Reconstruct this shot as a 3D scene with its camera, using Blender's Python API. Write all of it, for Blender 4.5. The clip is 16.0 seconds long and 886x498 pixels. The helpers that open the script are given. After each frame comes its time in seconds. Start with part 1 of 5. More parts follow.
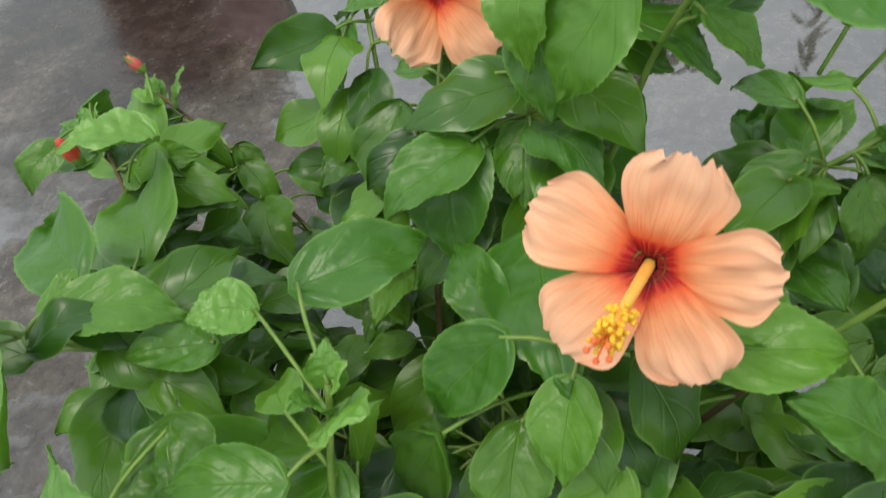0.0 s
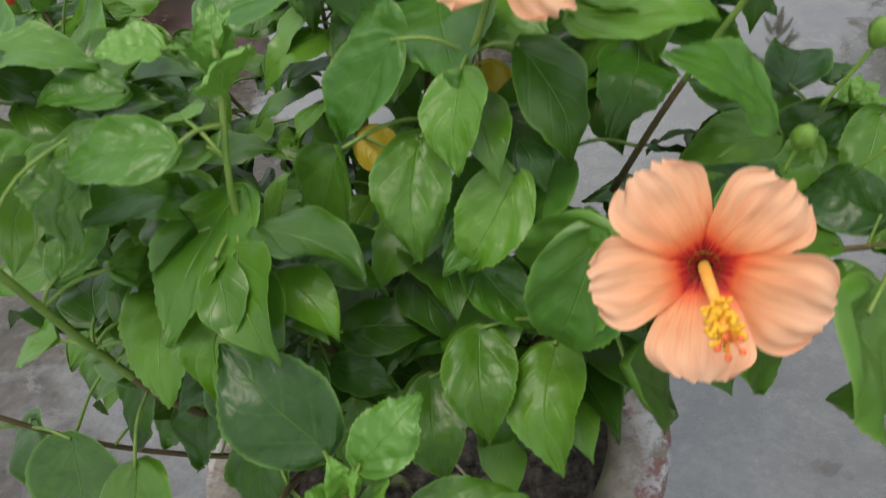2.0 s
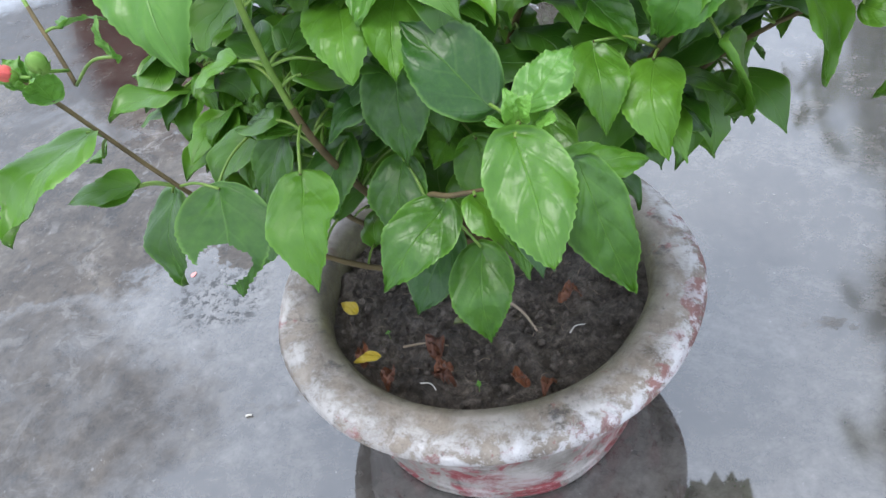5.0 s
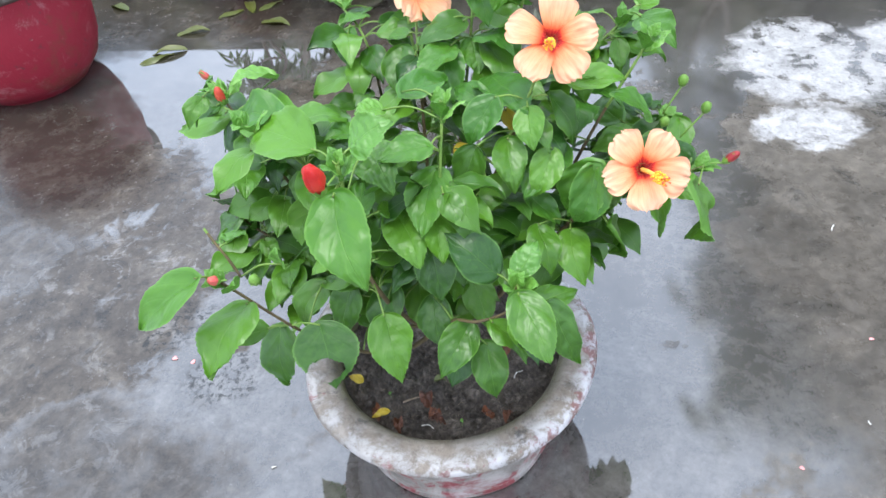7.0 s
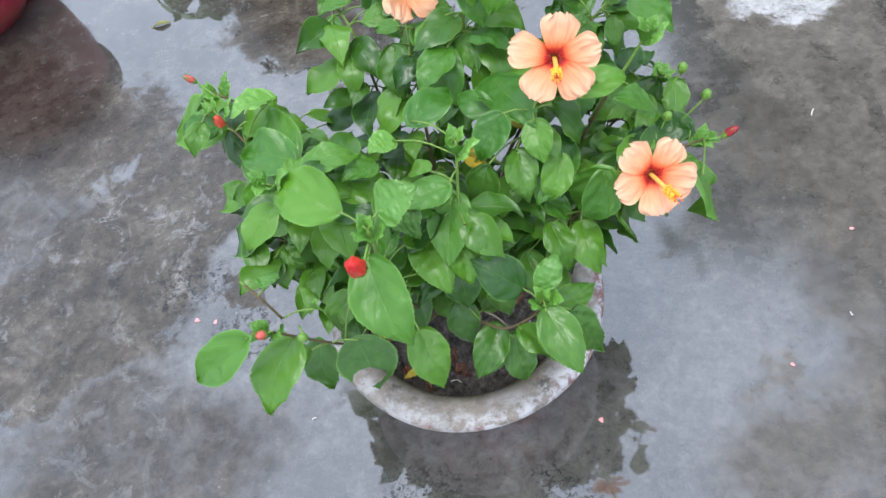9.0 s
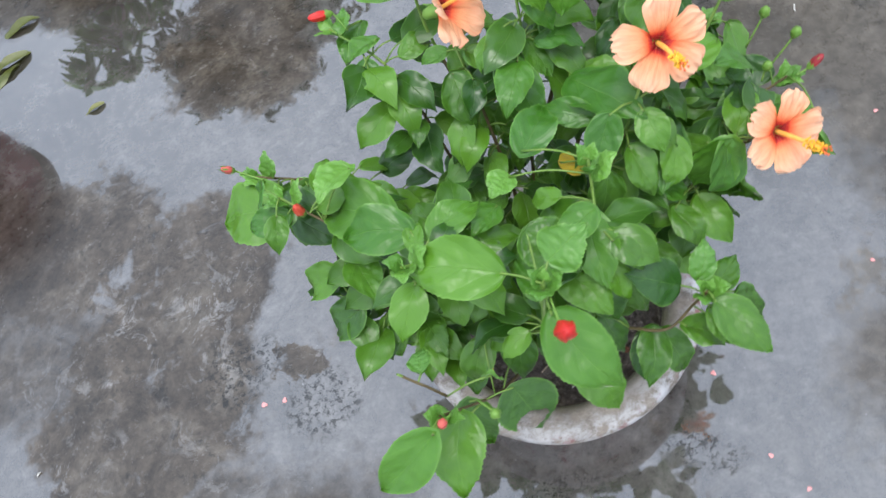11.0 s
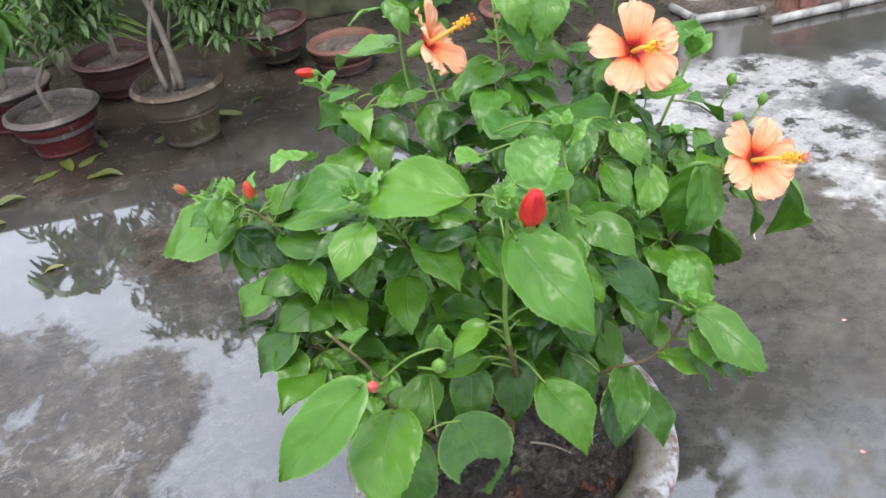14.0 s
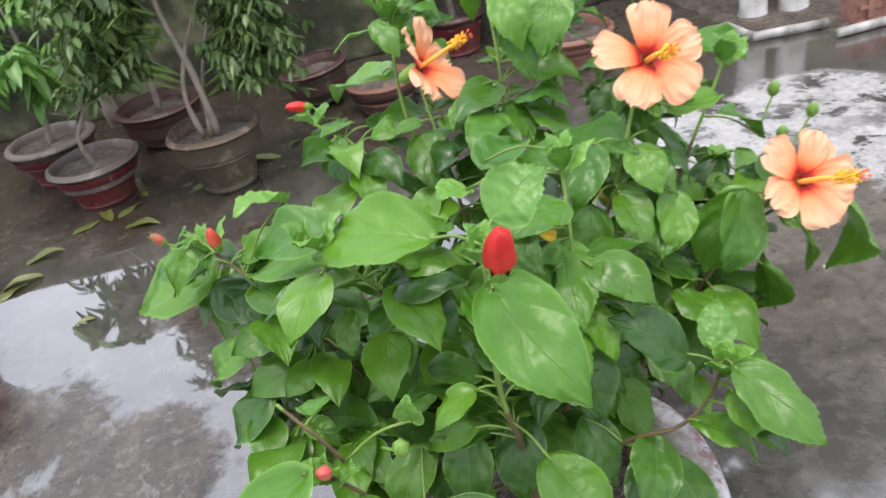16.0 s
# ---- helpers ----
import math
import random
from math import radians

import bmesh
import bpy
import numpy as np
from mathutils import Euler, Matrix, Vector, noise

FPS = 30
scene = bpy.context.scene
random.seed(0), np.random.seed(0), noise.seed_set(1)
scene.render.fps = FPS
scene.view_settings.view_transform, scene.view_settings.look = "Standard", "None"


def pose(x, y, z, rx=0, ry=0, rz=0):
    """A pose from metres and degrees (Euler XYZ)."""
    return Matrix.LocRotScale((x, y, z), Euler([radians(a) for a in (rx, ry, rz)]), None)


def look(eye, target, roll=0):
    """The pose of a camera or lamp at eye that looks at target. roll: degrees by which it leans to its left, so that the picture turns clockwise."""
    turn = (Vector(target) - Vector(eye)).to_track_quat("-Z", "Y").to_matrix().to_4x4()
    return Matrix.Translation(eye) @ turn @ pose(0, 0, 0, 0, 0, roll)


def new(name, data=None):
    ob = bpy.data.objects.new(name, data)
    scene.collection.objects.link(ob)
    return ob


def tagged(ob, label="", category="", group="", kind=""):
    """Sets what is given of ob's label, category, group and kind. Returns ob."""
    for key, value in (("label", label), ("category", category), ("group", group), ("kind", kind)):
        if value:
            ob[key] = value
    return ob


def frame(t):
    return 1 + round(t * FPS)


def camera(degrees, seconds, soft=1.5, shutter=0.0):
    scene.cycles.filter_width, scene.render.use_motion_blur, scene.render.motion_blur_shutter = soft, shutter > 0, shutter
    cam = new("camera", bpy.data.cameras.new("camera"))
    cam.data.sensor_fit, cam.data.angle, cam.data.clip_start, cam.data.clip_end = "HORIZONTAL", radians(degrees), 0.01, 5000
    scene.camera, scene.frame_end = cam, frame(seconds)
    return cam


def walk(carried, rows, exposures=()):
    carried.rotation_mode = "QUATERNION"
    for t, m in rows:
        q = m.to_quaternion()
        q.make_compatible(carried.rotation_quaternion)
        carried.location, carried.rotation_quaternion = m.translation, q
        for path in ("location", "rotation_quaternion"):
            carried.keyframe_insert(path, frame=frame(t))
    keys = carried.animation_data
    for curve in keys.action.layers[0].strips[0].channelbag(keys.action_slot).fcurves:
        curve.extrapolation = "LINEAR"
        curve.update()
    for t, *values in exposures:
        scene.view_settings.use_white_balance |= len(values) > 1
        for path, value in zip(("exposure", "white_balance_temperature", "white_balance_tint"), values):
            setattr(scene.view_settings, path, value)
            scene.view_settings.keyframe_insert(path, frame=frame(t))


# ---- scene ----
# ---- camera and walk ----
cam = camera(59.2, 16.0, soft=1.5, shutter=0.4)
PATH = [
    (0, (0.1686, -0.1024, 0.9283), (-0.1733, 0.4146, 0.1437), -16.18),
    (0.5, (0.1807, -0.1305, 0.9048), (-0.1617, 0.3983, 0.1282), -16.20),
    (1, (0.2203, -0.1527, 0.8885), (-0.1180, 0.4074, 0.1323), -15.62),
    (1.5, (0.2341, -0.1858, 0.8701), (-0.1076, 0.3806, 0.1202), -15.34),
    (2, (0.2390, -0.2239, 0.8197), (-0.1080, 0.3737, 0.0969), -15.50),
    (2.5, (0.2303, -0.2614, 0.7640), (-0.1492, 0.3518, 0.0712), -18.36),
    (3, (0.2285, -0.2927, 0.7191), (-0.1800, 0.3493, 0.0704), -17.95),
    (3.5, (0.2073, -0.3073, 0.6707), (-0.1950, 0.3235, 0.0072), -17.92),
    (3.7, (0.2172, -0.3342, 0.6876), (-0.1732, 0.2907, 0.0114), -16.95),
    (5.8, (0.1351, -0.4585, 0.7872), (-0.0609, 0.2545, 0.1140), -10.59),
    (6, (0.1195, -0.4548, 0.8044), (-0.0465, 0.2662, 0.1317), -9.87),
    (6.5, (0.0942, -0.4881, 0.8932), (-0.0472, 0.2434, 0.2263), -8.42),
    (7, (0.1044, -0.6585, 1.0855), (0.0030, 0.0626, 0.4001), -7.39),
    (7.5, (0.0922, -0.6441, 1.0972), (-0.0079, 0.0367, 0.3716), -8.95),
    (8, (0.0666, -0.6054, 1.1633), (-0.0367, 0.0370, 0.4039), -12.70),
    (8.5, (0.0587, -0.5725, 1.2121), (-0.0330, 0.0127, 0.4064), -14.43),
    (9, (0.0656, -0.5182, 1.2619), (-0.0141, 0.0245, 0.4258), -14.70),
    (9.5, (0.0533, -0.4690, 1.2799), (-0.0354, 0.0578, 0.4346), -17.44),
    (10, (0.0101, -0.4007, 1.2925), (-0.0733, 0.1060, 0.4344), -21.19),
    (10.2, (-0.0062, -0.3769, 1.3002), (-0.0842, 0.1133, 0.4321), -22.99),
    (12.3, (-0.3145, -0.3698, 1.1874), (-0.1290, 0.1038, 0.3265), -16.94),
    (12.5, (-0.3191, -0.3861, 1.1616), (-0.0988, 0.1106, 0.3221), -14.44),
    (13, (-0.3328, -0.4447, 1.0751), (-0.0413, 0.1525, 0.3277), -7.06),
    (13.5, (-0.2929, -0.5088, 1.0287), (-0.0188, 0.1656, 0.3432), -7.52),
    (13.6, (-0.2729, -0.5169, 1.0285), (-0.0082, 0.1965, 0.3797), -8.12),
    (14, (-0.2447, -0.5736, 0.9901), (-0.0380, 0.2123, 0.4074), -7.05),
    (14.5, (-0.2205, -0.5872, 0.9709), (-0.0194, 0.2243, 0.4223), -9.26),
    (15, (-0.2095, -0.5712, 0.9809), (-0.0089, 0.2519, 0.4496), -12.44),
    (15.5, (-0.1784, -0.5626, 0.9868), (0.0018, 0.2600, 0.4476), -13.25),
    (16, (-0.1544, -0.5044, 0.9267), (-0.0189, 0.3318, 0.3952), -11.88),
]

EXPOSURES = [(0.0, 0.28, 7350, 5), (1.2, 0.29, 7300, 7), (2.0, 0.20, 7450, 8), (2.4, 0.16, 7500, 8), (3.0, 0.38, 7200, 9), (3.5, 0.68, 6900, 10), (5.8, 1.03, 6350, 10), (6.2, 1.13, 6300, 10), (6.6, 1.24, 6300, 10), (7.0, 1.12, 6300, 10),
             (8.0, 1.00, 6300, 10), (8.5, 0.87, 6300, 10), (9.5, 0.82, 6300, 10), (10.2, 0.72, 6350, 10), (12.3, 0.78, 6600, 10), (14.0, 0.93, 6700, 11), (15.0, 0.92, 6750, 12), (16.0, 0.88, 6950, 14)]
walk(cam, [(t, look(eye, target, roll)) for t, eye, target, roll in PATH], EXPOSURES)

# ---- sky and sun: an overcast day ----
world = bpy.data.worlds.new("overcast_sky")
scene.world = world
world.use_nodes = True
wn, wl = world.node_tree.nodes, world.node_tree.links
wn.clear()
sky = wn.new("ShaderNodeTexSky")
sky.sky_type, sky.sun_disc = "NISHITA", False
sky.sun_elevation, sky.sun_rotation = radians(58), radians(200)
sky.dust_density, sky.air_density = 4.0, 1.0
coord = wn.new("ShaderNodeTexCoord")
cloud = wn.new("ShaderNodeTexNoise")
cloud.inputs["Scale"].default_value, cloud.inputs["Detail"].default_value = 2.2, 6.0
wl.new(coord.outputs["Generated"], cloud.inputs["Vector"])
ramp = wn.new("ShaderNodeValToRGB")
ramp.color_ramp.elements[0].position, ramp.color_ramp.elements[0].color = 0.32, (8.8, 10.4, 13.2, 1)
ramp.color_ramp.elements[1].position, ramp.color_ramp.elements[1].color = 0.68, (13.6, 15.2, 18.0, 1)
wl.new(cloud.outputs["Fac"], ramp.inputs["Fac"])
mix = wn.new("ShaderNodeMixRGB")
mix.inputs["Fac"].default_value = 0.82
wl.new(sky.outputs["Color"], mix.inputs["Color1"])
wl.new(ramp.outputs["Color"], mix.inputs["Color2"])
back = wn.new("ShaderNodeBackground")
back.inputs["Strength"].default_value = 0.085
wl.new(mix.outputs["Color"], back.inputs["Color"])
wl.new(back.outputs["Background"], wn.new("ShaderNodeOutputWorld").inputs["Surface"])

sun = new("sun", bpy.data.lights.new("sun", "SUN"))
sun.data.energy, sun.data.angle, sun.data.color = 1.3, radians(25), (1.0, 0.97, 0.92)
sun.matrix_world = look((0, 0, 5), (0.25, 0.7, 0))


# ---- materials ----
class Mat:
    """A node material with a principled shader and a few short cuts."""

    def __init__(self, name):
        self.m = bpy.data.materials.new(name)
        self.m.use_nodes = True
        self.nodes, self.links = self.m.node_tree.nodes, self.m.node_tree.links
        self.p = self.nodes["Principled BSDF"]
        self.out = self.nodes["Material Output"]

    def node(self, kind, **values):
        n = self.nodes.new(kind)
        for key, value in values.items():
            n.inputs[key.replace("_", " ")].default_value = value
        return n

    def link(self, a, b):
        self.links.new(a, b)

    def coords(self, which="Object"):
        return self.node("ShaderNodeTexCoord").outputs[which]

    def noise(self, scale, detail=4.0, rough=0.55, vector=None, distort=0.0):
        n = self.node("ShaderNodeTexNoise", Scale=scale, Detail=detail, Roughness=rough, Distortion=distort)
        self.link(vector if vector is not None else self.coords(), n.inputs["Vector"])
        return n.outputs["Fac"]

    def ramp(self, fac, *stops):
        r = self.node("ShaderNodeValToRGB")
        els = r.color_ramp.elements
        while len(els) < len(stops):
            els.new(0.5)
        for el, (pos, col) in zip(els, stops):
            el.position = pos
            el.color = (*col, 1) if isinstance(col, tuple) else (col, col, col, 1)
        self.link(fac, r.inputs["Fac"])
        return r.outputs["Color"]

    def mixed(self, fac, a, b, mode="MIX"):
        n = self.node("ShaderNodeMixRGB")
        n.blend_type = mode
        for sock, value in ((n.inputs["Fac"], fac), (n.inputs["Color1"], a), (n.inputs["Color2"], b)):
            if isinstance(value, (int, float)):
                sock.default_value = value if sock.type == "VALUE" else (value, value, value, 1)
            elif isinstance(value, tuple):
                sock.default_value = (*value, 1)
            else:
                self.link(value, sock)
        return n.outputs["Color"]

    def math(self, op, a, b=0.0, clamp=False):
        n = self.node("ShaderNodeMath")
        n.operation, n.use_clamp = op, clamp
        for sock, value in zip(n.inputs, (a, b)):
            if isinstance(value, (int, float)):
                sock.default_value = value
            else:
                self.link(value, sock)
        return n.outputs["Value"]

    def bump(self, height, strength=0.3, distance=0.002):
        n = self.node("ShaderNodeBump", Strength=strength, Distance=distance)
        self.link(height, n.inputs["Height"])
        self.link(n.outputs["Normal"], self.p.inputs["Normal"])

    def set(self, **values):
        for key, value in values.items():
            sock = self.p.inputs[key.replace("_", " ")]
            if hasattr(value, "is_output"):
                self.link(value, sock)
            else:
                sock.default_value = (*value, 1) if isinstance(value, tuple) and len(value) == 3 else value
        return self


def leaf_material(name, dark, light, vein, gloss=0.5):
    """A glossy hibiscus leaf: veins from its own across and along coordinates, light shining through."""
    a = Mat(name)
    uv = a.node("ShaderNodeSeparateXYZ")
    a.link(a.coords("UV"), uv.inputs["Vector"])
    across = a.math("ABSOLUTE", a.math("SUBTRACT", uv.outputs["X"], 0.5))
    along = uv.outputs["Y"]
    island = a.node("ShaderNodeNewGeometry").outputs["Random Per Island"]
    rnd = a.math("FRACT", a.math("ADD", a.node("ShaderNodeObjectInfo").outputs["Random"], island))
    bow = a.math("ADD", a.math("MULTIPLY", across, 0.75), a.math("MULTIPLY", a.math("MULTIPLY", across, across), 0.4))
    wave = a.math("SINE", a.math("MULTIPLY", a.math("SUBTRACT", along, bow), 22.0))
    ribs = a.math("MULTIPLY", a.ramp(wave, (0.90, 0.0), (1.0, 1.0)), a.ramp(across, (0.0, 1.0), (0.42, 0.0)))
    mid = a.ramp(across, (0.0, 1.0), (0.016, 0.0))
    lines = a.mixed(1.0, a.mixed(0.65, ribs, 0.0), mid, "LIGHTEN")
    spots = a.noise(30.0, 6.0, 0.65)
    patch = a.noise(7.0, 3.0)
    tone = a.math("ADD", a.math("MULTIPLY", rnd, 0.75), a.math("MULTIPLY", patch, 0.4))
    base = a.mixed(a.ramp(tone, (0.25, 0.0), (0.95, 1.0)), dark, light)
    base = a.mixed(a.math("MULTIPLY", a.ramp(spots, (0.45, 0.0), (0.8, 1.0)), 0.2), base, light)
    base = a.mixed(a.math("MULTIPLY", lines, 0.26), base, vein)
    base = a.mixed(a.math("MULTIPLY", a.ramp(across, (0.455, 0.0), (0.5, 1.0)), 0.45), base, vein)
    rough = a.ramp(a.noise(2.4, 3.0), (0.3, 0.29), (0.75, 0.45))
    a.set(Base_Color=base, Roughness=rough, Specular_IOR_Level=gloss)
    swell = a.math("ADD", a.math("MULTIPLY", a.ramp(wave, (0.80, 0.0), (1.0, 1.0)), -0.14), a.math("MULTIPLY", a.noise(4.5, 2.0, 0.5), 1.5))
    swell = a.math("ADD", swell, a.math("MULTIPLY", a.noise(13.0, 2.0, 0.50, distort=0.5), 0.45))
    swell = a.math("SUBTRACT", swell, a.math("MULTIPLY", mid, 0.7))
    a.bump(swell, 0.46, 0.0020)
    glow = a.node("ShaderNodeBsdfTranslucent")
    a.link(a.mixed(0.5, base, light), glow.inputs["Color"])
    blend = a.node("ShaderNodeMixShader", Fac=0.17)
    a.link(a.p.outputs["BSDF"], blend.inputs[1])
    a.link(glow.outputs["BSDF"], blend.inputs[2])
    a.link(blend.outputs["Shader"], a.out.inputs["Surface"])
    return a.m


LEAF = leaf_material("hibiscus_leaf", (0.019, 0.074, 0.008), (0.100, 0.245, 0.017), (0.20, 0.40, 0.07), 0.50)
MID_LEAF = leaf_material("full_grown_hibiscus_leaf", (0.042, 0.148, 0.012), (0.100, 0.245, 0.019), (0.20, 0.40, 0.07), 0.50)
YOUNG_LEAF = leaf_material("young_hibiscus_leaf", (0.085, 0.225, 0.028), (0.150, 0.335, 0.048), (0.27, 0.48, 0.10), 0.55)
YELLOW_LEAF = leaf_material("yellowing_leaf", (0.42, 0.30, 0.02), (0.60, 0.44, 0.04), (0.62, 0.50, 0.14))
TREE_LEAF = leaf_material("garden_tree_leaf", (0.016, 0.044, 0.011), (0.082, 0.150, 0.034), (0.12, 0.20, 0.055))
YOUNG_TREE = leaf_material("bright_sapling_leaf", (0.04, 0.14, 0.018), (0.11, 0.28, 0.035), (0.17, 0.34, 0.07))
DRY_LEAF = leaf_material("dead_leaf", (0.075, 0.026, 0.014), (0.20, 0.070, 0.030), (0.24, 0.12, 0.06))
LITTER_LEAF = leaf_material("fallen_green_leaf", (0.07, 0.10, 0.02), (0.20, 0.20, 0.045), (0.26, 0.25, 0.09))


def plain_material(name, colours, scale=30.0, rough=0.6, bump=0.3, spec=0.4, depth=0.001):
    a = Mat(name)
    n = a.noise(scale, 5.0)
    a.set(Base_Color=a.ramp(n, *colours), Roughness=rough, Specular_IOR_Level=spec)
    a.bump(a.noise(scale * 2.5, 4.0), bump, depth)
    return a.m


GREEN_STEM = plain_material("green_stem", ((0.3, (0.10, 0.20, 0.03)), (0.7, (0.20, 0.30, 0.06))), 60, 0.45)
BROWN_STEM = plain_material("woody_stem", ((0.3, (0.062, 0.046, 0.020)), (0.7, (0.150, 0.112, 0.048))), 45, 0.7, 0.6)
BARK = plain_material("pale_bark", ((0.3, (0.16, 0.13, 0.10)), (0.7, (0.33, 0.28, 0.22))), 25, 0.8, 0.6, 0.3, 0.003)
CALYX = plain_material("calyx_green", ((0.3, (0.10, 0.22, 0.03)), (0.7, (0.17, 0.30, 0.05))), 90, 0.5)
BUD_RED = plain_material("bud_red", ((0.3, (0.45, 0.012, 0.012)), (0.7, (0.68, 0.035, 0.022))), 70, 0.45)
BUD_DARK = plain_material("bud_dark_red", ((0.3, (0.20, 0.010, 0.016)), (0.7, (0.38, 0.030, 0.035))), 70, 0.5)
BUD_PINK = plain_material("bud_pink", ((0.3, (0.50, 0.06, 0.06)), (0.7, (0.66, 0.17, 0.12))), 90, 0.5)
BUD_ORANGE = plain_material("bud_orange_red", ((0.3, (0.48, 0.035, 0.022)), (0.7, (0.62, 0.10, 0.05))), 70, 0.45)
ANTHER = plain_material("anther_yellow", ((0.3, (0.80, 0.38, 0.02)), (0.7, (0.9, 0.55, 0.05))), 200, 0.6)
STIGMA = plain_material("stigma_red", ((0.3, (0.75, 0.10, 0.03)), (0.7, (0.85, 0.2, 0.06))), 200, 0.6)
STAMEN = plain_material("stamen_tube", ((0.3, (0.85, 0.40, 0.06)), (0.7, (0.9, 0.5, 0.12))), 120, 0.5)
ROPE = plain_material("yellowed_rope", ((0.3, (0.30, 0.24, 0.10)), (0.7, (0.45, 0.36, 0.15))), 80, 0.8)
TWIG = plain_material("dry_twig", ((0.3, (0.20, 0.15, 0.10)), (0.7, (0.38, 0.30, 0.22))), 80, 0.8)
STRAW = plain_material("pale_straw", ((0.3, (0.5, 0.47, 0.42)), (0.7, (0.7, 0.68, 0.62))), 80, 0.7)
PETAL_PINK = plain_material("fallen_petal", ((0.3, (0.72, 0.25, 0.24)), (0.7, (0.85, 0.42, 0.40))), 80, 0.6)


def petal_material():
    a = Mat("peach_petal")
    uv = a.node("ShaderNodeSeparateXYZ")
    a.link(a.coords("UV"), uv.inputs["Vector"])
    u, v = uv.outputs["X"], uv.outputs["Y"]
    blotch = a.math("ADD", v, a.math("MULTIPLY", a.noise(30.0, 3.0), 0.06))
    base = a.ramp(blotch, (0.10, (0.20, 0.001, 0.008)), (0.18, (0.50, 0.008, 0.014)), (0.25, (0.88, 0.15, 0.05)), (0.40, (0.95, 0.36, 0.16)), (0.70, (0.96, 0.48, 0.27)), (0.97, (0.97, 0.55, 0.35)))
    fan = a.node("ShaderNodeCombineXYZ")
    a.link(a.math("MULTIPLY", u, 34.0), fan.inputs["X"])
    a.link(a.math("MULTIPLY", v, 2.2), fan.inputs["Y"])
    streak = a.ramp(a.noise(1.0, 2.0, 0.5, fan.outputs["Vector"]), (0.50, 0.0), (0.60, 1.0))
    fade = a.ramp(v, (0.2, 1.0), (0.55, 0.42), (0.95, 0.16))
    base = a.mixed(a.math("MULTIPLY", a.math("MULTIPLY", streak, fade), 0.55), base, (0.88, 0.12, 0.04))
    a.set(Base_Color=base, Roughness=0.5, Specular_IOR_Level=0.3)
    a.bump(a.noise(1.0, 2.0, 0.5, fan.outputs["Vector"]), 0.42, 0.0009)
    glow = a.node("ShaderNodeBsdfTranslucent")
    a.link(base, glow.inputs["Color"])
    blend = a.node("ShaderNodeMixShader", Fac=0.28)
    a.link(a.p.outputs["BSDF"], blend.inputs[1])
    a.link(glow.outputs["BSDF"], blend.inputs[2])
    a.link(blend.outputs["Shader"], a.out.inputs["Surface"])
    return a.m


PETAL = petal_material()


def pot_material(name, chalk, paint, chalk_amount, moss=0.35, cover=0.5):
    """Weathered cement pot: flaking paint under lime wash, green algae in blotches."""
    a = Mat(name)
    big, mid, fine = a.noise(9.0, 6.0, 0.65), a.noise(26.0, 6.0, 0.7), a.noise(120.0, 4.0)
    cement = a.ramp(mid, (0.3, (0.16, 0.14, 0.12)), (0.7, (0.36, 0.33, 0.29)))
    flakes = a.ramp(a.noise(17.0, 8.0, 0.72, distort=0.6), (1.0 - cover, 0.0), (1.06 - cover, 1.0))
    base = a.mixed(flakes, cement, paint)
    lime = a.ramp(a.noise(13.0, 9.0, 0.74, distort=0.4), (0.62 - 0.3 * chalk_amount, 0.0), (0.74 - 0.3 * chalk_amount, 1.0))
    base = a.mixed(a.math("MULTIPLY", lime, 0.85), base, chalk)
    algae = a.ramp(big, (0.55, 0.0), (0.75, 1.0))
    base = a.mixed(a.math("MULTIPLY", algae, moss), base, (0.075, 0.085, 0.03))
    dirt = a.ramp(a.noise(40.0, 6.0, 0.7), (0.60, 0.0), (0.68, 1.0))
    base = a.mixed(a.math("MULTIPLY", dirt, 0.5), base, (0.045, 0.04, 0.035))
    a.set(Base_Color=base, Roughness=a.ramp(big, (0.3, 0.45), (0.7, 0.75)), Specular_IOR_Level=0.45)
    a.bump(a.math("ADD", a.math("MULTIPLY", mid, 1.0), a.math("MULTIPLY", fine, 0.4)), 0.6, 0.004)
    return a.m


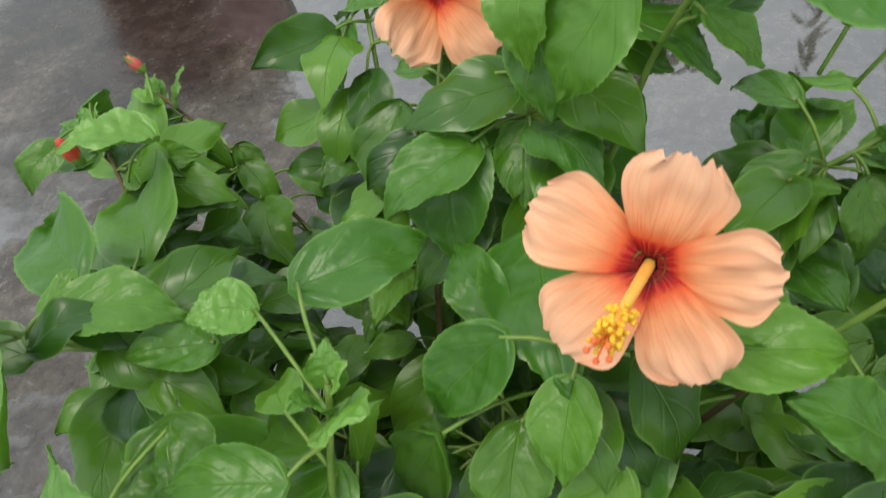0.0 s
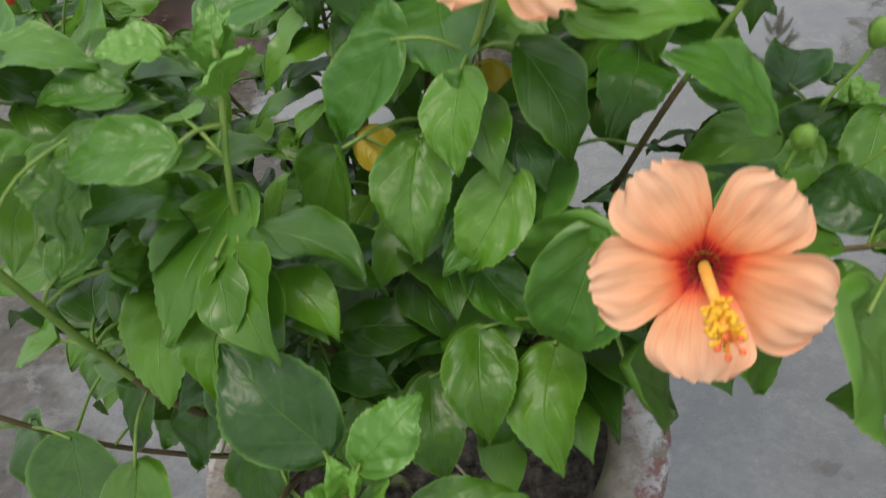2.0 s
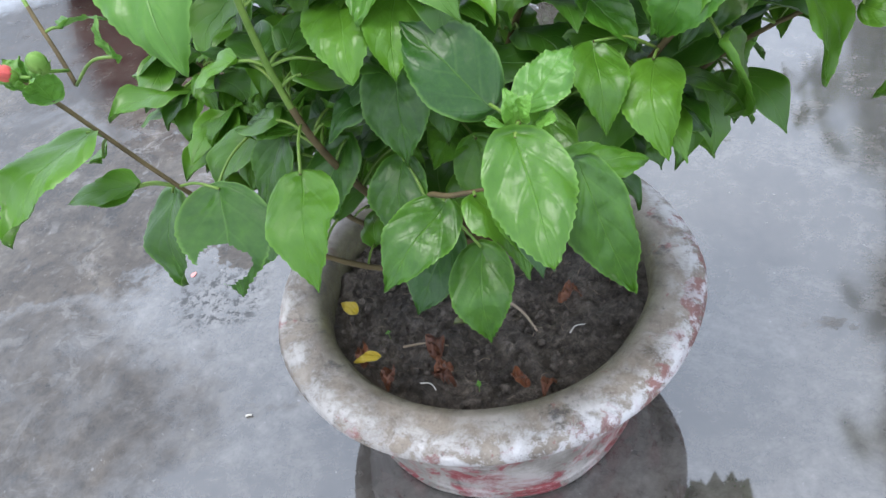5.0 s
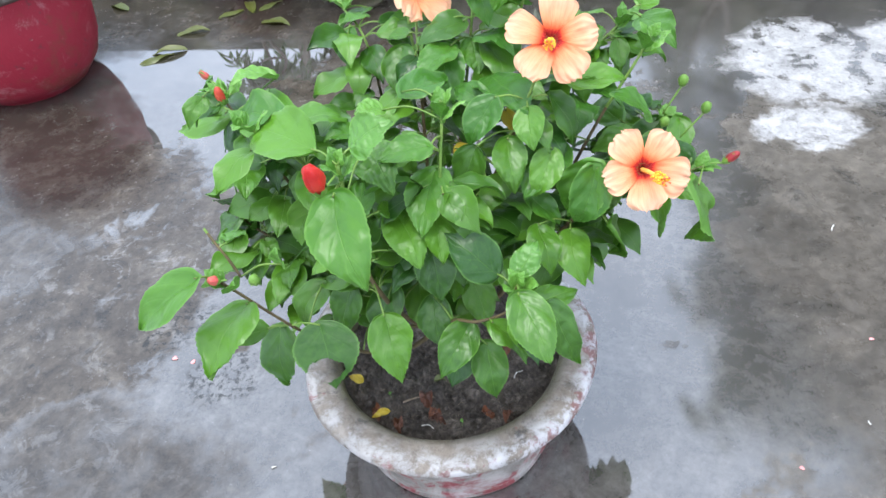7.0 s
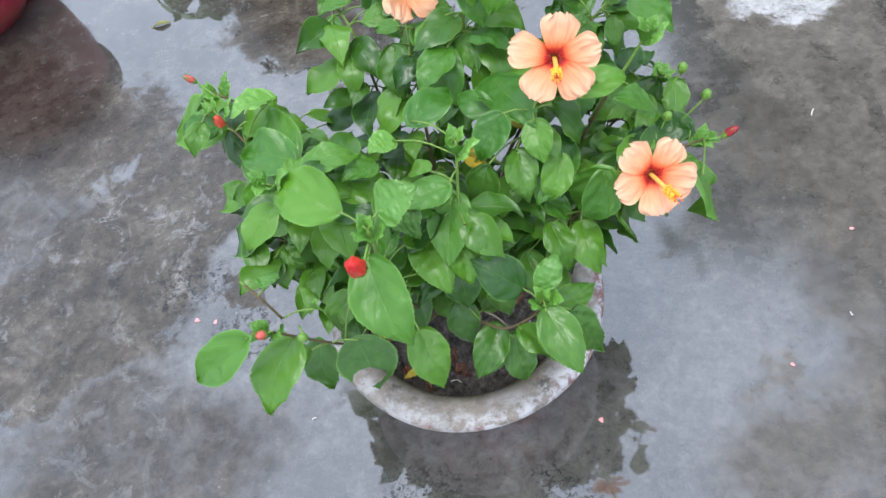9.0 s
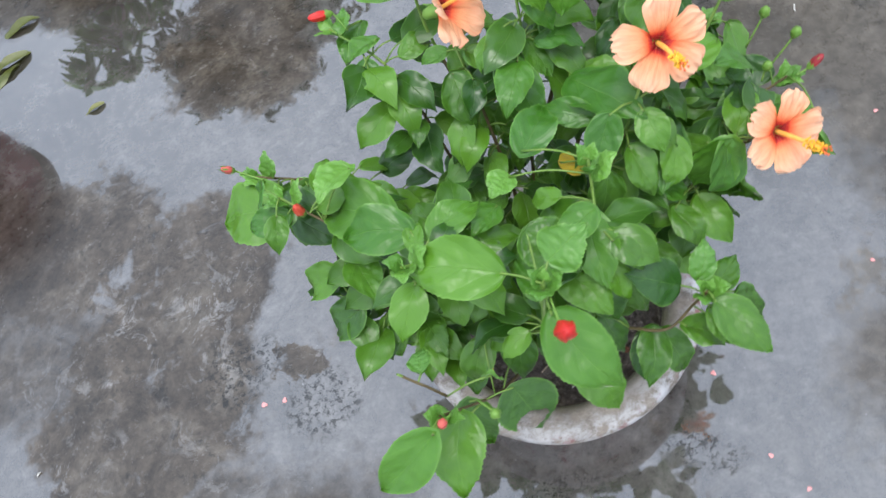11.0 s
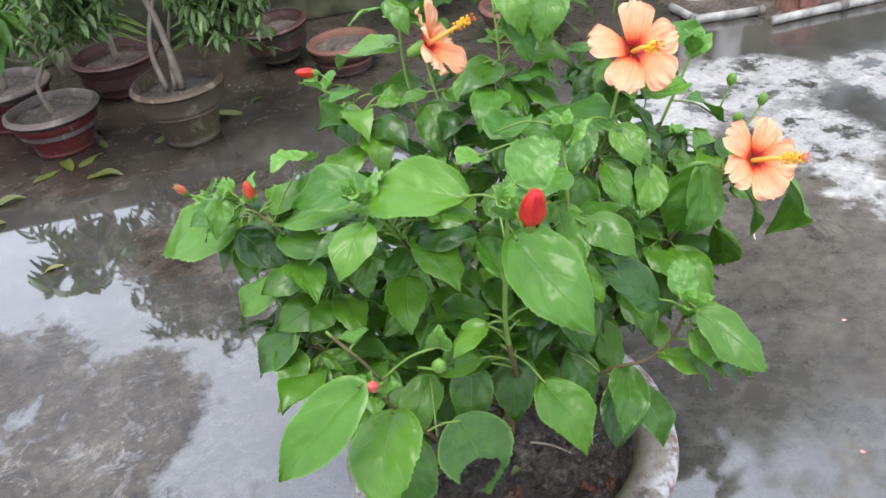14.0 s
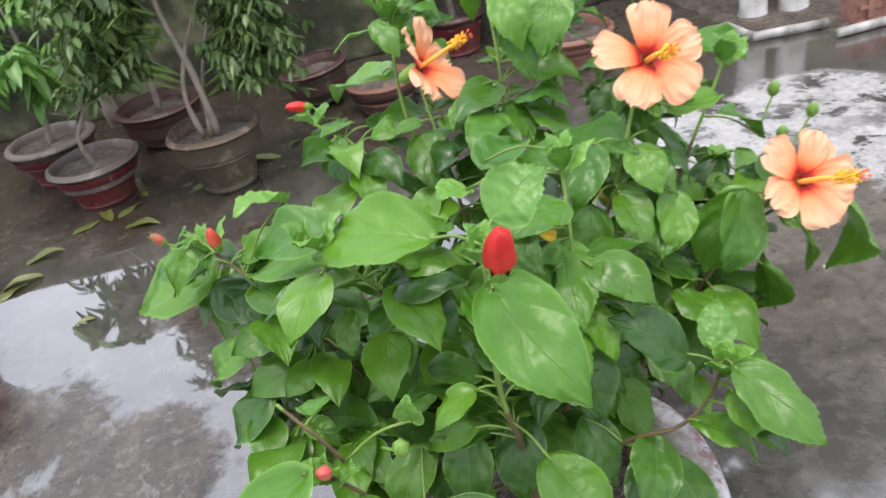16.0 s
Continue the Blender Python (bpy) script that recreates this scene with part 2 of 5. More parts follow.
def rim_material(name, inner, outer):
    """The old rim: grey cement under patchy lime, red paint left along the outer edge, algae on the inner one."""
    a = Mat(name)
    xyz = a.node("ShaderNodeSeparateXYZ")
    a.link(a.coords("Object"), xyz.inputs["Vector"])
    x, y, z = xyz.outputs["X"], xyz.outputs["Y"], xyz.outputs["Z"]
    radius = a.math("SQRT", a.math("ADD", a.math("MULTIPLY", x, x), a.math("MULTIPLY", y, y)))
    big, mid, fine = a.noise(9.0, 6.0, 0.65), a.noise(28.0, 7.0, 0.72), a.noise(150.0, 4.0, 0.7)
    base = a.ramp(mid, (0.28, (0.100, 0.080, 0.060)), (0.5, (0.235, 0.195, 0.155)), (0.72, (0.36, 0.315, 0.265)))
    lime = a.ramp(a.noise(24.0, 10.0, 0.78, distort=0.25), (0.47, 0.0), (0.57, 1.0))
    edge = a.math("MULTIPLY", a.math("SUBTRACT", radius, outer - 0.028), 1 / 0.024, True)
    outside = a.math("ADD", a.math("MULTIPLY", a.math("SUBTRACT", radius, outer - 0.042), 1 / 0.030, True), 0.18, True)
    base = a.mixed(a.math("MULTIPLY", a.math("MULTIPLY", lime, outside), 0.7), base, (0.52, 0.495, 0.475))
    side = a.math("ADD", a.math("MULTIPLY", x, 2.2), 0.45, True)
    red = a.ramp(a.math("ADD", a.noise(26.0, 9.0, 0.75, distort=0.4), a.math("MULTIPLY", a.math("MULTIPLY", edge, side), 0.15)), (0.605, 0.0), (0.635, 1.0))
    base = a.mixed(a.math("MULTIPLY", red, 0.66), base, (0.22, 0.062, 0.060))
    white = a.math("MULTIPLY", a.math("MULTIPLY", edge, side), a.ramp(a.noise(48.0, 8.0, 0.75), (0.47, 0.0), (0.53, 1.0)))
    base = a.mixed(a.math("MULTIPLY", white, 0.9), base, (0.66, 0.65, 0.66))
    algae = a.math("SUBTRACT", 1.0, a.math("MULTIPLY", a.math("SUBTRACT", a.math("ADD", radius, a.math("MULTIPLY", big, 0.024)), inner + 0.013), 1 / 0.016, True))
    base = a.mixed(a.math("MULTIPLY", algae, 0.85), base, a.ramp(mid, (0.35, (0.055, 0.045, 0.025)), (0.65, (0.12, 0.115, 0.045))))
    black = a.ramp(a.noise(13.0, 10.0, 0.78, distort=0.2), (0.57, 0.0), (0.63, 1.0))
    base = a.mixed(a.math("MULTIPLY", black, 0.80), base, (0.05, 0.045, 0.04))
    pits = a.ramp(fine, (0.30, 1.0), (0.38, 0.0))
    base = a.mixed(a.math("MULTIPLY", pits, 0.6), base, (0.07, 0.06, 0.05))
    a.set(Base_Color=base, Roughness=a.ramp(big, (0.3, 0.35), (0.7, 0.65)), Specular_IOR_Level=0.5)
    a.bump(a.math("ADD", mid, a.math("ADD", a.math("MULTIPLY", fine, 0.3), a.math("MULTIPLY", lime, 0.25))), 0.7, 0.004)
    return a.m


POT = rim_material("limewashed_rim", 0.168, 0.222)
POT_BODY = pot_material("flaking_red_cement", (0.46, 0.41, 0.385), (0.24, 0.045, 0.050), 0.50, 0.25)
POT_RED = pot_material("red_painted_cement", (0.38, 0.13, 0.14), (0.27, 0.012, 0.028), 0.26, 0.55, 0.72)
POT_MAROON = pot_material("maroon_painted_cement", (0.20, 0.11, 0.10), (0.125, 0.014, 0.016), 0.18, 0.75, 0.66)
POT_BROWN = pot_material("brown_cement", (0.17, 0.13, 0.11), (0.075, 0.034, 0.028), 0.2, 0.6, 0.72)
POT_MOSSY = pot_material("mossy_cement_pot", (0.19, 0.155, 0.105), (0.060, 0.046, 0.026), 0.24, 0.9, 0.74)
POT_GREY = pot_material("grey_cement_rim", (0.26, 0.23, 0.205), (0.125, 0.10, 0.085), 0.25, 0.45, 0.8)
POT_DULL = pot_material("dull_pinkish_cement_rim", (0.27, 0.20, 0.15), (0.095, 0.066, 0.042), 0.42, 0.8, 0.7)
POT_TERRA = pot_material("pink_terracotta_rim", (0.32, 0.20, 0.155), (0.22, 0.10, 0.07), 0.2, 0.45, 0.8)


def soil_material():
    a = Mat("damp_soil")
    crumb = a.noise(85.0, 9.0, 0.78, distort=0.4)
    patch = a.noise(16.0, 5.0, 0.65)
    base = a.ramp(crumb, (0.30, (0.024, 0.019, 0.014)), (0.48, (0.100, 0.080, 0.064)), (0.68, (0.25, 0.205, 0.168)))
    base = a.mixed(1.0, base, a.ramp(patch, (0.35, 0.55), (0.65, 1.35)), "MULTIPLY")
    a.set(Base_Color=base, Roughness=a.ramp(a.noise(20.0), (0.4, 0.50), (0.7, 0.92)), Specular_IOR_Level=0.4)
    a.bump(a.math("ADD", crumb, a.math("MULTIPLY", a.noise(240.0, 6.0, 0.7), 0.5)), 1.0, 0.007)
    return a.m


SOIL = soil_material()


STAINED = ((-0.86, 0.18, 0.18, 0.11), (-0.74, 0.34, 0.25, 0.25), (-0.62, 0.55, 0.20, 0.20), (-0.86, 0.74, 0.22, 0.17), (-1.25, 0.85, 0.35, 0.32), (-0.28, 1.22, 0.16, 0.14),
           (-0.50, 1.12, 0.07, 0.06), (0.98, 0.28, 0.40, 0.46), (0.76, 0.78, 0.18, 0.30), (0.76, -0.22, 0.22, 0.24), (0.2, 2.6, 5.0, 1.12), (-1.5, 1.9, 0.7, 0.75), (-0.44, 0.24, 0.05, 0.05), (-0.36, 1.02, 0.20, 0.16), (-0.62, 1.78, 0.60, 0.40))
LIMED = ((0.85, 1.12, 0.23, 0.24), (0.76, 0.84, 0.12, 0.09), (1.16, 1.13, 0.26, 0.19), (1.10, 0.80, 0.16, 0.20), (1.02, 0.58, 0.09, 0.13), (1.50, 1.00, 0.18, 0.16))

DAMP = ((0.55, -0.24, 0.24, 0.22), (-1.02, 0.56, 0.26, 0.22), (-0.62, -0.05, 0.30, 0.22), (0.82, 0.08, 0.28, 0.45), (0.62, 0.44, 0.16, 0.20), (0.66, -0.35, 0.20, 0.25))
# dark ovals that paint the big red pot's shade and reflection on the ground
POT_SHADE = ((-1.22, 1.02, 0.34, 0.26), (-1.02, 0.82, 0.22, 0.20))
MOULD = ((-0.125, -0.150, 0.085, 0.055), (0.095, -0.165, 0.050, 0.030), (0.125, -0.205, 0.040, 0.030), (-0.44, 0.17, 0.09, 0.07), (-0.56, 0.30, 0.10, 0.08))


def ground_material():
    """Wet trowelled concrete: standing rain water, drier brown stained patches and a lime spill."""
    a = Mat("wet_concrete")
    pos = a.coords("Object")
    warp = a.node("ShaderNodeTexNoise", Scale=5.5, Detail=7.0, Roughness=0.72)
    a.link(pos, warp.inputs["Vector"])

    def vec(op, p, q):
        n = a.node("ShaderNodeVectorMath")
        n.operation = op
        for sock, value in zip(n.inputs, (p, q)):
            if isinstance(value, tuple):
                sock.default_value = value
            else:
                a.link(value, sock)
        return n.outputs["Value" if op == "LENGTH" else "Vector"]

    def patches(ovals, shake, soft):
        """1 inside any of the ovals (x, y, half width, half depth), with ragged edges."""
        p = vec("ADD", pos, vec("MULTIPLY", vec("SUBTRACT", warp.outputs["Color"], (0.5, 0.5, 0.5)), (shake, shake, 0.0)))
        least = None
        for x, y, rx, ry in ovals:
            d = vec("LENGTH", vec("DIVIDE", vec("SUBTRACT", p, (x, y, 0.0)), (rx, ry, 1.0)), (0.0, 0.0, 0.0))
            least = d if least is None else a.math("MINIMUM", least, d)
        return a.ramp(least, (1.0 - soft, 1.0), (1.0 + soft, 0.0))

    split = a.node("ShaderNodeSeparateXYZ")
    a.link(pos, split.inputs["Vector"])
    east = a.math("MULTIPLY", a.math("ADD", split.outputs["X"], 0.2), 0.6, True)
    mid = a.noise(4.0, 8.0, 0.68, pos, 0.3)
    fine = a.noise(26.0, 8.0, 0.75, pos)
    grit = a.noise(150.0, 4.0, 0.7, pos)
    film = a.ramp(mid, (0.3, (0.052, 0.046, 0.040)), (0.7, (0.110, 0.102, 0.093)))
    streaks = a.ramp(a.noise(9.0, 8.0, 0.72, pos, 1.2), (0.50, 0.0), (0.72, 1.0))
    film = a.mixed(a.math("MULTIPLY", streaks, 0.42), film, (0.170, 0.163, 0.155))
    brown = a.ramp(a.noise(7.0, 9.0, 0.74, pos, 0.4), (0.32, (0.026, 0.020, 0.014)), (0.50, (0.070, 0.056, 0.042)), (0.68, (0.126, 0.108, 0.086)))
    flecks = a.ramp(a.noise(24.0, 10.0, 0.80, pos, 0.25), (0.55, 0.0), (0.61, 1.0))
    brown = a.mixed(a.math("MULTIPLY", flecks, a.math("MULTIPLY", a.math("SUBTRACT", 0.35, east, True), 0.45)), brown, (0.34, 0.33, 0.32))
    pits = a.ramp(fine, (0.38, 1.0), (0.44, 0.0))
    brown = a.mixed(a.math("MULTIPLY", pits, 0.75), brown, (0.030, 0.026, 0.020))
    crust = a.math("MULTIPLY", a.ramp(a.noise(15.0, 9.0, 0.76, pos, 0.9), (0.55, 0.0), (0.58, 1.0)), a.ramp(a.noise(3.4, 3.0, 0.6, pos), (0.40, 0.0), (0.54, 1.0)))
    crust = a.math("MULTIPLY", crust, a.math("MULTIPLY", a.math("SUBTRACT", -0.22, split.outputs["X"]), 5.0, True))
    crust = a.math("MULTIPLY", crust, a.math("MULTIPLY", a.math("SUBTRACT", 0.72, split.outputs["Y"]), 4.0, True))
    brown = a.mixed(a.math("MULTIPLY", crust, 0.30), brown, (0.36, 0.355, 0.35))
    right = a.math("MULTIPLY", a.math("SUBTRACT", split.outputs["X"], 0.05), 4.0, True)
    brown = a.mixed(a.math("MULTIPLY", right, 0.65), brown, (0.150, 0.134, 0.112))
    dry = patches(STAINED, 0.34, 0.16)
    islands = a.ramp(a.noise(3.2, 9.0, 0.72, pos, 0.5), (0.60, 0.0), (0.66, 1.0))
    pools = a.ramp(a.noise(5.0, 9.0, 0.72, pos, 0.9), (0.35, 0.0), (0.42, 1.0))
    dry = a.math("MULTIPLY", a.math("MAXIMUM", dry, a.math("MULTIPLY", islands, 0.85)), pools)
    damp = a.math("MULTIPLY", patches(DAMP, 0.40, 0.35), a.ramp(a.noise(6.0, 9.0, 0.74, pos, 0.8), (0.32, 0.40), (0.55, 1.0)))
    dry = a.math("MAXIMUM", dry, a.math("MULTIPLY", damp, 0.93))
    base = a.mixed(dry, film, brown)
    strip = a.math("MULTIPLY", a.math("SUBTRACT", a.math("ADD", split.outputs["Y"], a.math("MULTIPLY", mid, 0.5)), 1.45), 2.2, True)
    base = a.mixed(a.math("MULTIPLY", a.math("MULTIPLY", strip, a.ramp(fine, (0.3, 1.0), (0.75, 0.6))), 0.75), base, (0.034, 0.027, 0.020))
    base = a.mixed(a.math("MULTIPLY", damp, 0.42), base, (0.045, 0.037, 0.029))
    # the red pot's shadow and dark mirror image, put into the base colour
    pot_shade = a.math("MULTIPLY", patches(POT_SHADE, 0.30, 0.30), a.ramp(fine, (0.35, 1.0), (0.7, 0.7)))
    base = a.mixed(a.math("MULTIPLY", pot_shade, 0.72), base, (0.030, 0.025, 0.021))
    dry = a.math("MAXIMUM", dry, a.math("MULTIPLY", pot_shade, 0.9))
    mould = a.math("MULTIPLY", patches(MOULD, 0.12, 0.35), a.ramp(a.noise(75.0, 8.0, 0.8, pos), (0.50, 0.0), (0.56, 1.0)))
    base = a.mixed(a.math("MULTIPLY", mould, 0.9), base, (0.016, 0.015, 0.012))
    dry = a.math("MAXIMUM", dry, a.math("MULTIPLY", mould, 0.8))
    lime = a.math("MULTIPLY", patches(LIMED, 0.26, 0.25), a.ramp(a.noise(11.0, 10.0, 0.70, pos, 0.2), (0.41, 0.05), (0.47, 1.0)))
    base = a.mixed(a.math("MULTIPLY", lime, 0.85), base, (0.44, 0.43, 0.42))
    crumbs = a.ramp(a.noise(85.0, 3.0, 0.6, pos), (0.70, 0.0), (0.73, 1.0))
    base = a.mixed(a.math("MULTIPLY", crumbs, 0.35), base, (0.32, 0.31, 0.30))
    mottle = a.ramp(a.noise(38.0, 10.0, 0.82, pos, 0.3), (0.34, 0.55), (0.50, 0.95), (0.66, 1.30))
    blotch = a.ramp(a.noise(11.0, 6.0, 0.70, pos, 0.6), (0.34, 0.70), (0.66, 1.22))
    base = a.mixed(1.0, a.mixed(1.0, base, mottle, "MULTIPLY"), blotch, "MULTIPLY")
    water = a.math("SUBTRACT", 1.0, a.math("MAXIMUM", dry, lime), True)
    calm = a.math("MULTIPLY", a.math("SUBTRACT", split.outputs["X"], 0.28), 5.0, True)
    rough_dry = a.mixed(right, a.ramp(fine, (0.3, 0.06), (0.7, 0.34)), a.ramp(fine, (0.3, 0.18), (0.7, 0.45)))
    a.set(Base_Color=base, Roughness=a.mixed(water, rough_dry, a.mixed(calm, 0.03, 0.15)), Specular_IOR_Level=a.mixed(water, a.mixed(right, 0.42, 0.36), 1.0), Coat_Weight=water, Coat_Roughness=a.mixed(calm, 0.015, 0.13), Coat_IOR=1.55, IOR=1.6)
    relief = a.math("ADD", a.math("MULTIPLY", mid, 0.6), a.math("MULTIPLY", a.math("ADD", fine, grit), 0.22))
    n = a.node("ShaderNodeBump", Distance=0.004)
    a.link(relief, n.inputs["Height"])
    a.link(a.math("SUBTRACT", 0.40, a.math("MULTIPLY", water, 0.385)), n.inputs["Strength"])
    a.link(n.outputs["Normal"], a.p.inputs["Normal"])
    return a.m


GROUND = ground_material()
WALL = plain_material("mossy_plaster_wall", ((0.36, (0.012, 0.014, 0.008)), (0.52, (0.055, 0.058, 0.032)), (0.68, (0.20, 0.20, 0.12))), 4, 0.85, 0.7, 0.3, 0.006)
BRICK = plain_material("old_brick", ((0.3, (0.22, 0.10, 0.075)), (0.7, (0.38, 0.20, 0.15))), 30, 0.85, 0.6, 0.3, 0.003)
PIPE = plain_material("white_plastic_pipe", ((0.35, (0.14, 0.13, 0.11)), (0.5, (0.30, 0.285, 0.26)), (0.7, (0.46, 0.44, 0.41))), 18, 0.5, 0.2)
POST = plain_material("stained_white_paint", ((0.30, (0.22, 0.20, 0.17)), (0.44, (0.50, 0.48, 0.45)), (0.65, (0.66, 0.65, 0.63))), 11, 0.6, 0.3)
SLAB = plain_material("grey_cement_slab", ((0.3, (0.12, 0.11, 0.10)), (0.7, (0.26, 0.24, 0.22))), 18, 0.6, 0.6, 0.4, 0.003)


# ---- building helpers ----
def part(name, bm, material, parent=None, label="", smooth=True):
    me = bpy.data.meshes.new(name)
    bm.to_mesh(me)
    bm.free()
    for mat in material if isinstance(material, (list, tuple)) else (material,):
        me.materials.append(mat)
    if smooth:
        for f in me.polygons:
            f.use_smooth = True
    ob = new(name, me)
    ob.parent = parent
    if label:
        tagged(ob, label=label)
    return ob


def thing(name, label, category, place=(0, 0, 0), turn=0.0, group="", kind=""):
    ob = new(name)
    ob.empty_display_size = 0.02
    ob.matrix_basis = pose(*place, 0, 0, turn)
    return tagged(ob, label, category, group, kind)


def lathe(bm, profile, seg=64, wobble=0.0, seed=0, mat=0):
    """Turn a profile of (radius, height) round the z axis; wobble makes it hand-made."""
    rings = []
    for k, (r, z) in enumerate(profile):
        ring = []
        for i in range(seg):
            a = 2 * math.pi * i / seg
            d = wobble * noise.noise((math.cos(a) * 1.7 + seed, math.sin(a) * 1.7, z * 6 + seed))
            ring.append(bm.verts.new(((r + d) * math.cos(a), (r + d) * math.sin(a), z + 0.5 * d)))
        rings.append(ring)
    for lo, hi in zip(rings, rings[1:]):
        for i in range(seg):
            bm.faces.new((lo[i], lo[(i + 1) % seg], hi[(i + 1) % seg], hi[i])).material_index = mat
    return rings


def cap(bm, ring, flip=False):
    bm.faces.new(ring[::-1] if flip else ring)


def tube(bm, points, radii, seg=7, mat=0):
    """A bent, tapered tube through points, closed at both ends."""
    pts = [Vector(p) for p in points]
    rings = []
    side = None
    for i, p in enumerate(pts):
        way = (pts[min(i + 1, len(pts) - 1)] - pts[max(i - 1, 0)]).normalized()
        if side is None:
            side = way.orthogonal().normalized()
        side = (side - way * side.dot(way)).normalized()
        up = way.cross(side)
        r = radii[i] if isinstance(radii, (list, tuple)) else radii
        rings.append([bm.verts.new(p + r * (math.cos(2 * math.pi * k / seg) * side + math.sin(2 * math.pi * k / seg) * up)) for k in range(seg)])
    for lo, hi in zip(rings, rings[1:]):
        for i in range(seg):
            bm.faces.new((lo[i], lo[(i + 1) % seg], hi[(i + 1) % seg], hi[i])).material_index = mat
    cap(bm, rings[0], True)
    cap(bm, rings[-1])
    return rings


def bend(points, steps=8):
    """A smooth line through a few points."""
    pts = [Vector(p) for p in points]
    pts = [2 * pts[0] - pts[1], *pts, 2 * pts[-1] - pts[-2]]
    out = []
    for a, b, c, d in zip(pts, pts[1:], pts[2:], pts[3:]):
        for k in range(steps):
            t = k / steps
            out.append(0.5 * (2 * b + (c - a) * t + (2 * a - 5 * b + 4 * c - d) * t**2 + (3 * b - a - 3 * c + d) * t**3))
    return out + [pts[-2]]


def blob(bm, centre, radii, rings=6, seg=10, axis=(0, 0, 1)):
    """An ellipsoid along an axis."""
    turn = Vector(axis).to_track_quat("Z", "Y").to_matrix()
    c, rows = Vector(centre), []
    for i in range(1, rings):
        a = math.pi * i / rings
        rows.append([bm.verts.new(c + turn @ Vector((radii[0] * math.sin(a) * math.cos(2 * math.pi * k / seg), radii[1] * math.sin(a) * math.sin(2 * math.pi * k / seg), radii[2] * math.cos(a)))) for k in range(seg)])
    top, low = bm.verts.new(c + turn @ Vector((0, 0, radii[2]))), bm.verts.new(c - turn @ Vector((0, 0, radii[2])))
    for k in range(seg):
        bm.faces.new((top, rows[0][k], rows[0][(k + 1) % seg]))
        bm.faces.new((low, rows[-1][(k + 1) % seg], rows[-1][k]))
    for lo, hi in zip(rows, rows[1:]):
        for k in range(seg):
            bm.faces.new((lo[k], hi[k], hi[(k + 1) % seg], lo[(k + 1) % seg]))


def box(bm, size, centre=(0, 0, 0), turn=None, bevel=0.0, mat=0):
    m = Matrix.Translation(centre) @ (turn or Matrix.Identity(4)) @ Matrix.Diagonal((*size, 1))
    made = bmesh.ops.create_cube(bm, size=1.0, matrix=m)["verts"]
    if bevel:
        edges = {e for v in made for e in v.link_edges}
        bmesh.ops.bevel(bm, geom=list(edges), offset=bevel, segments=2, affect="EDGES")


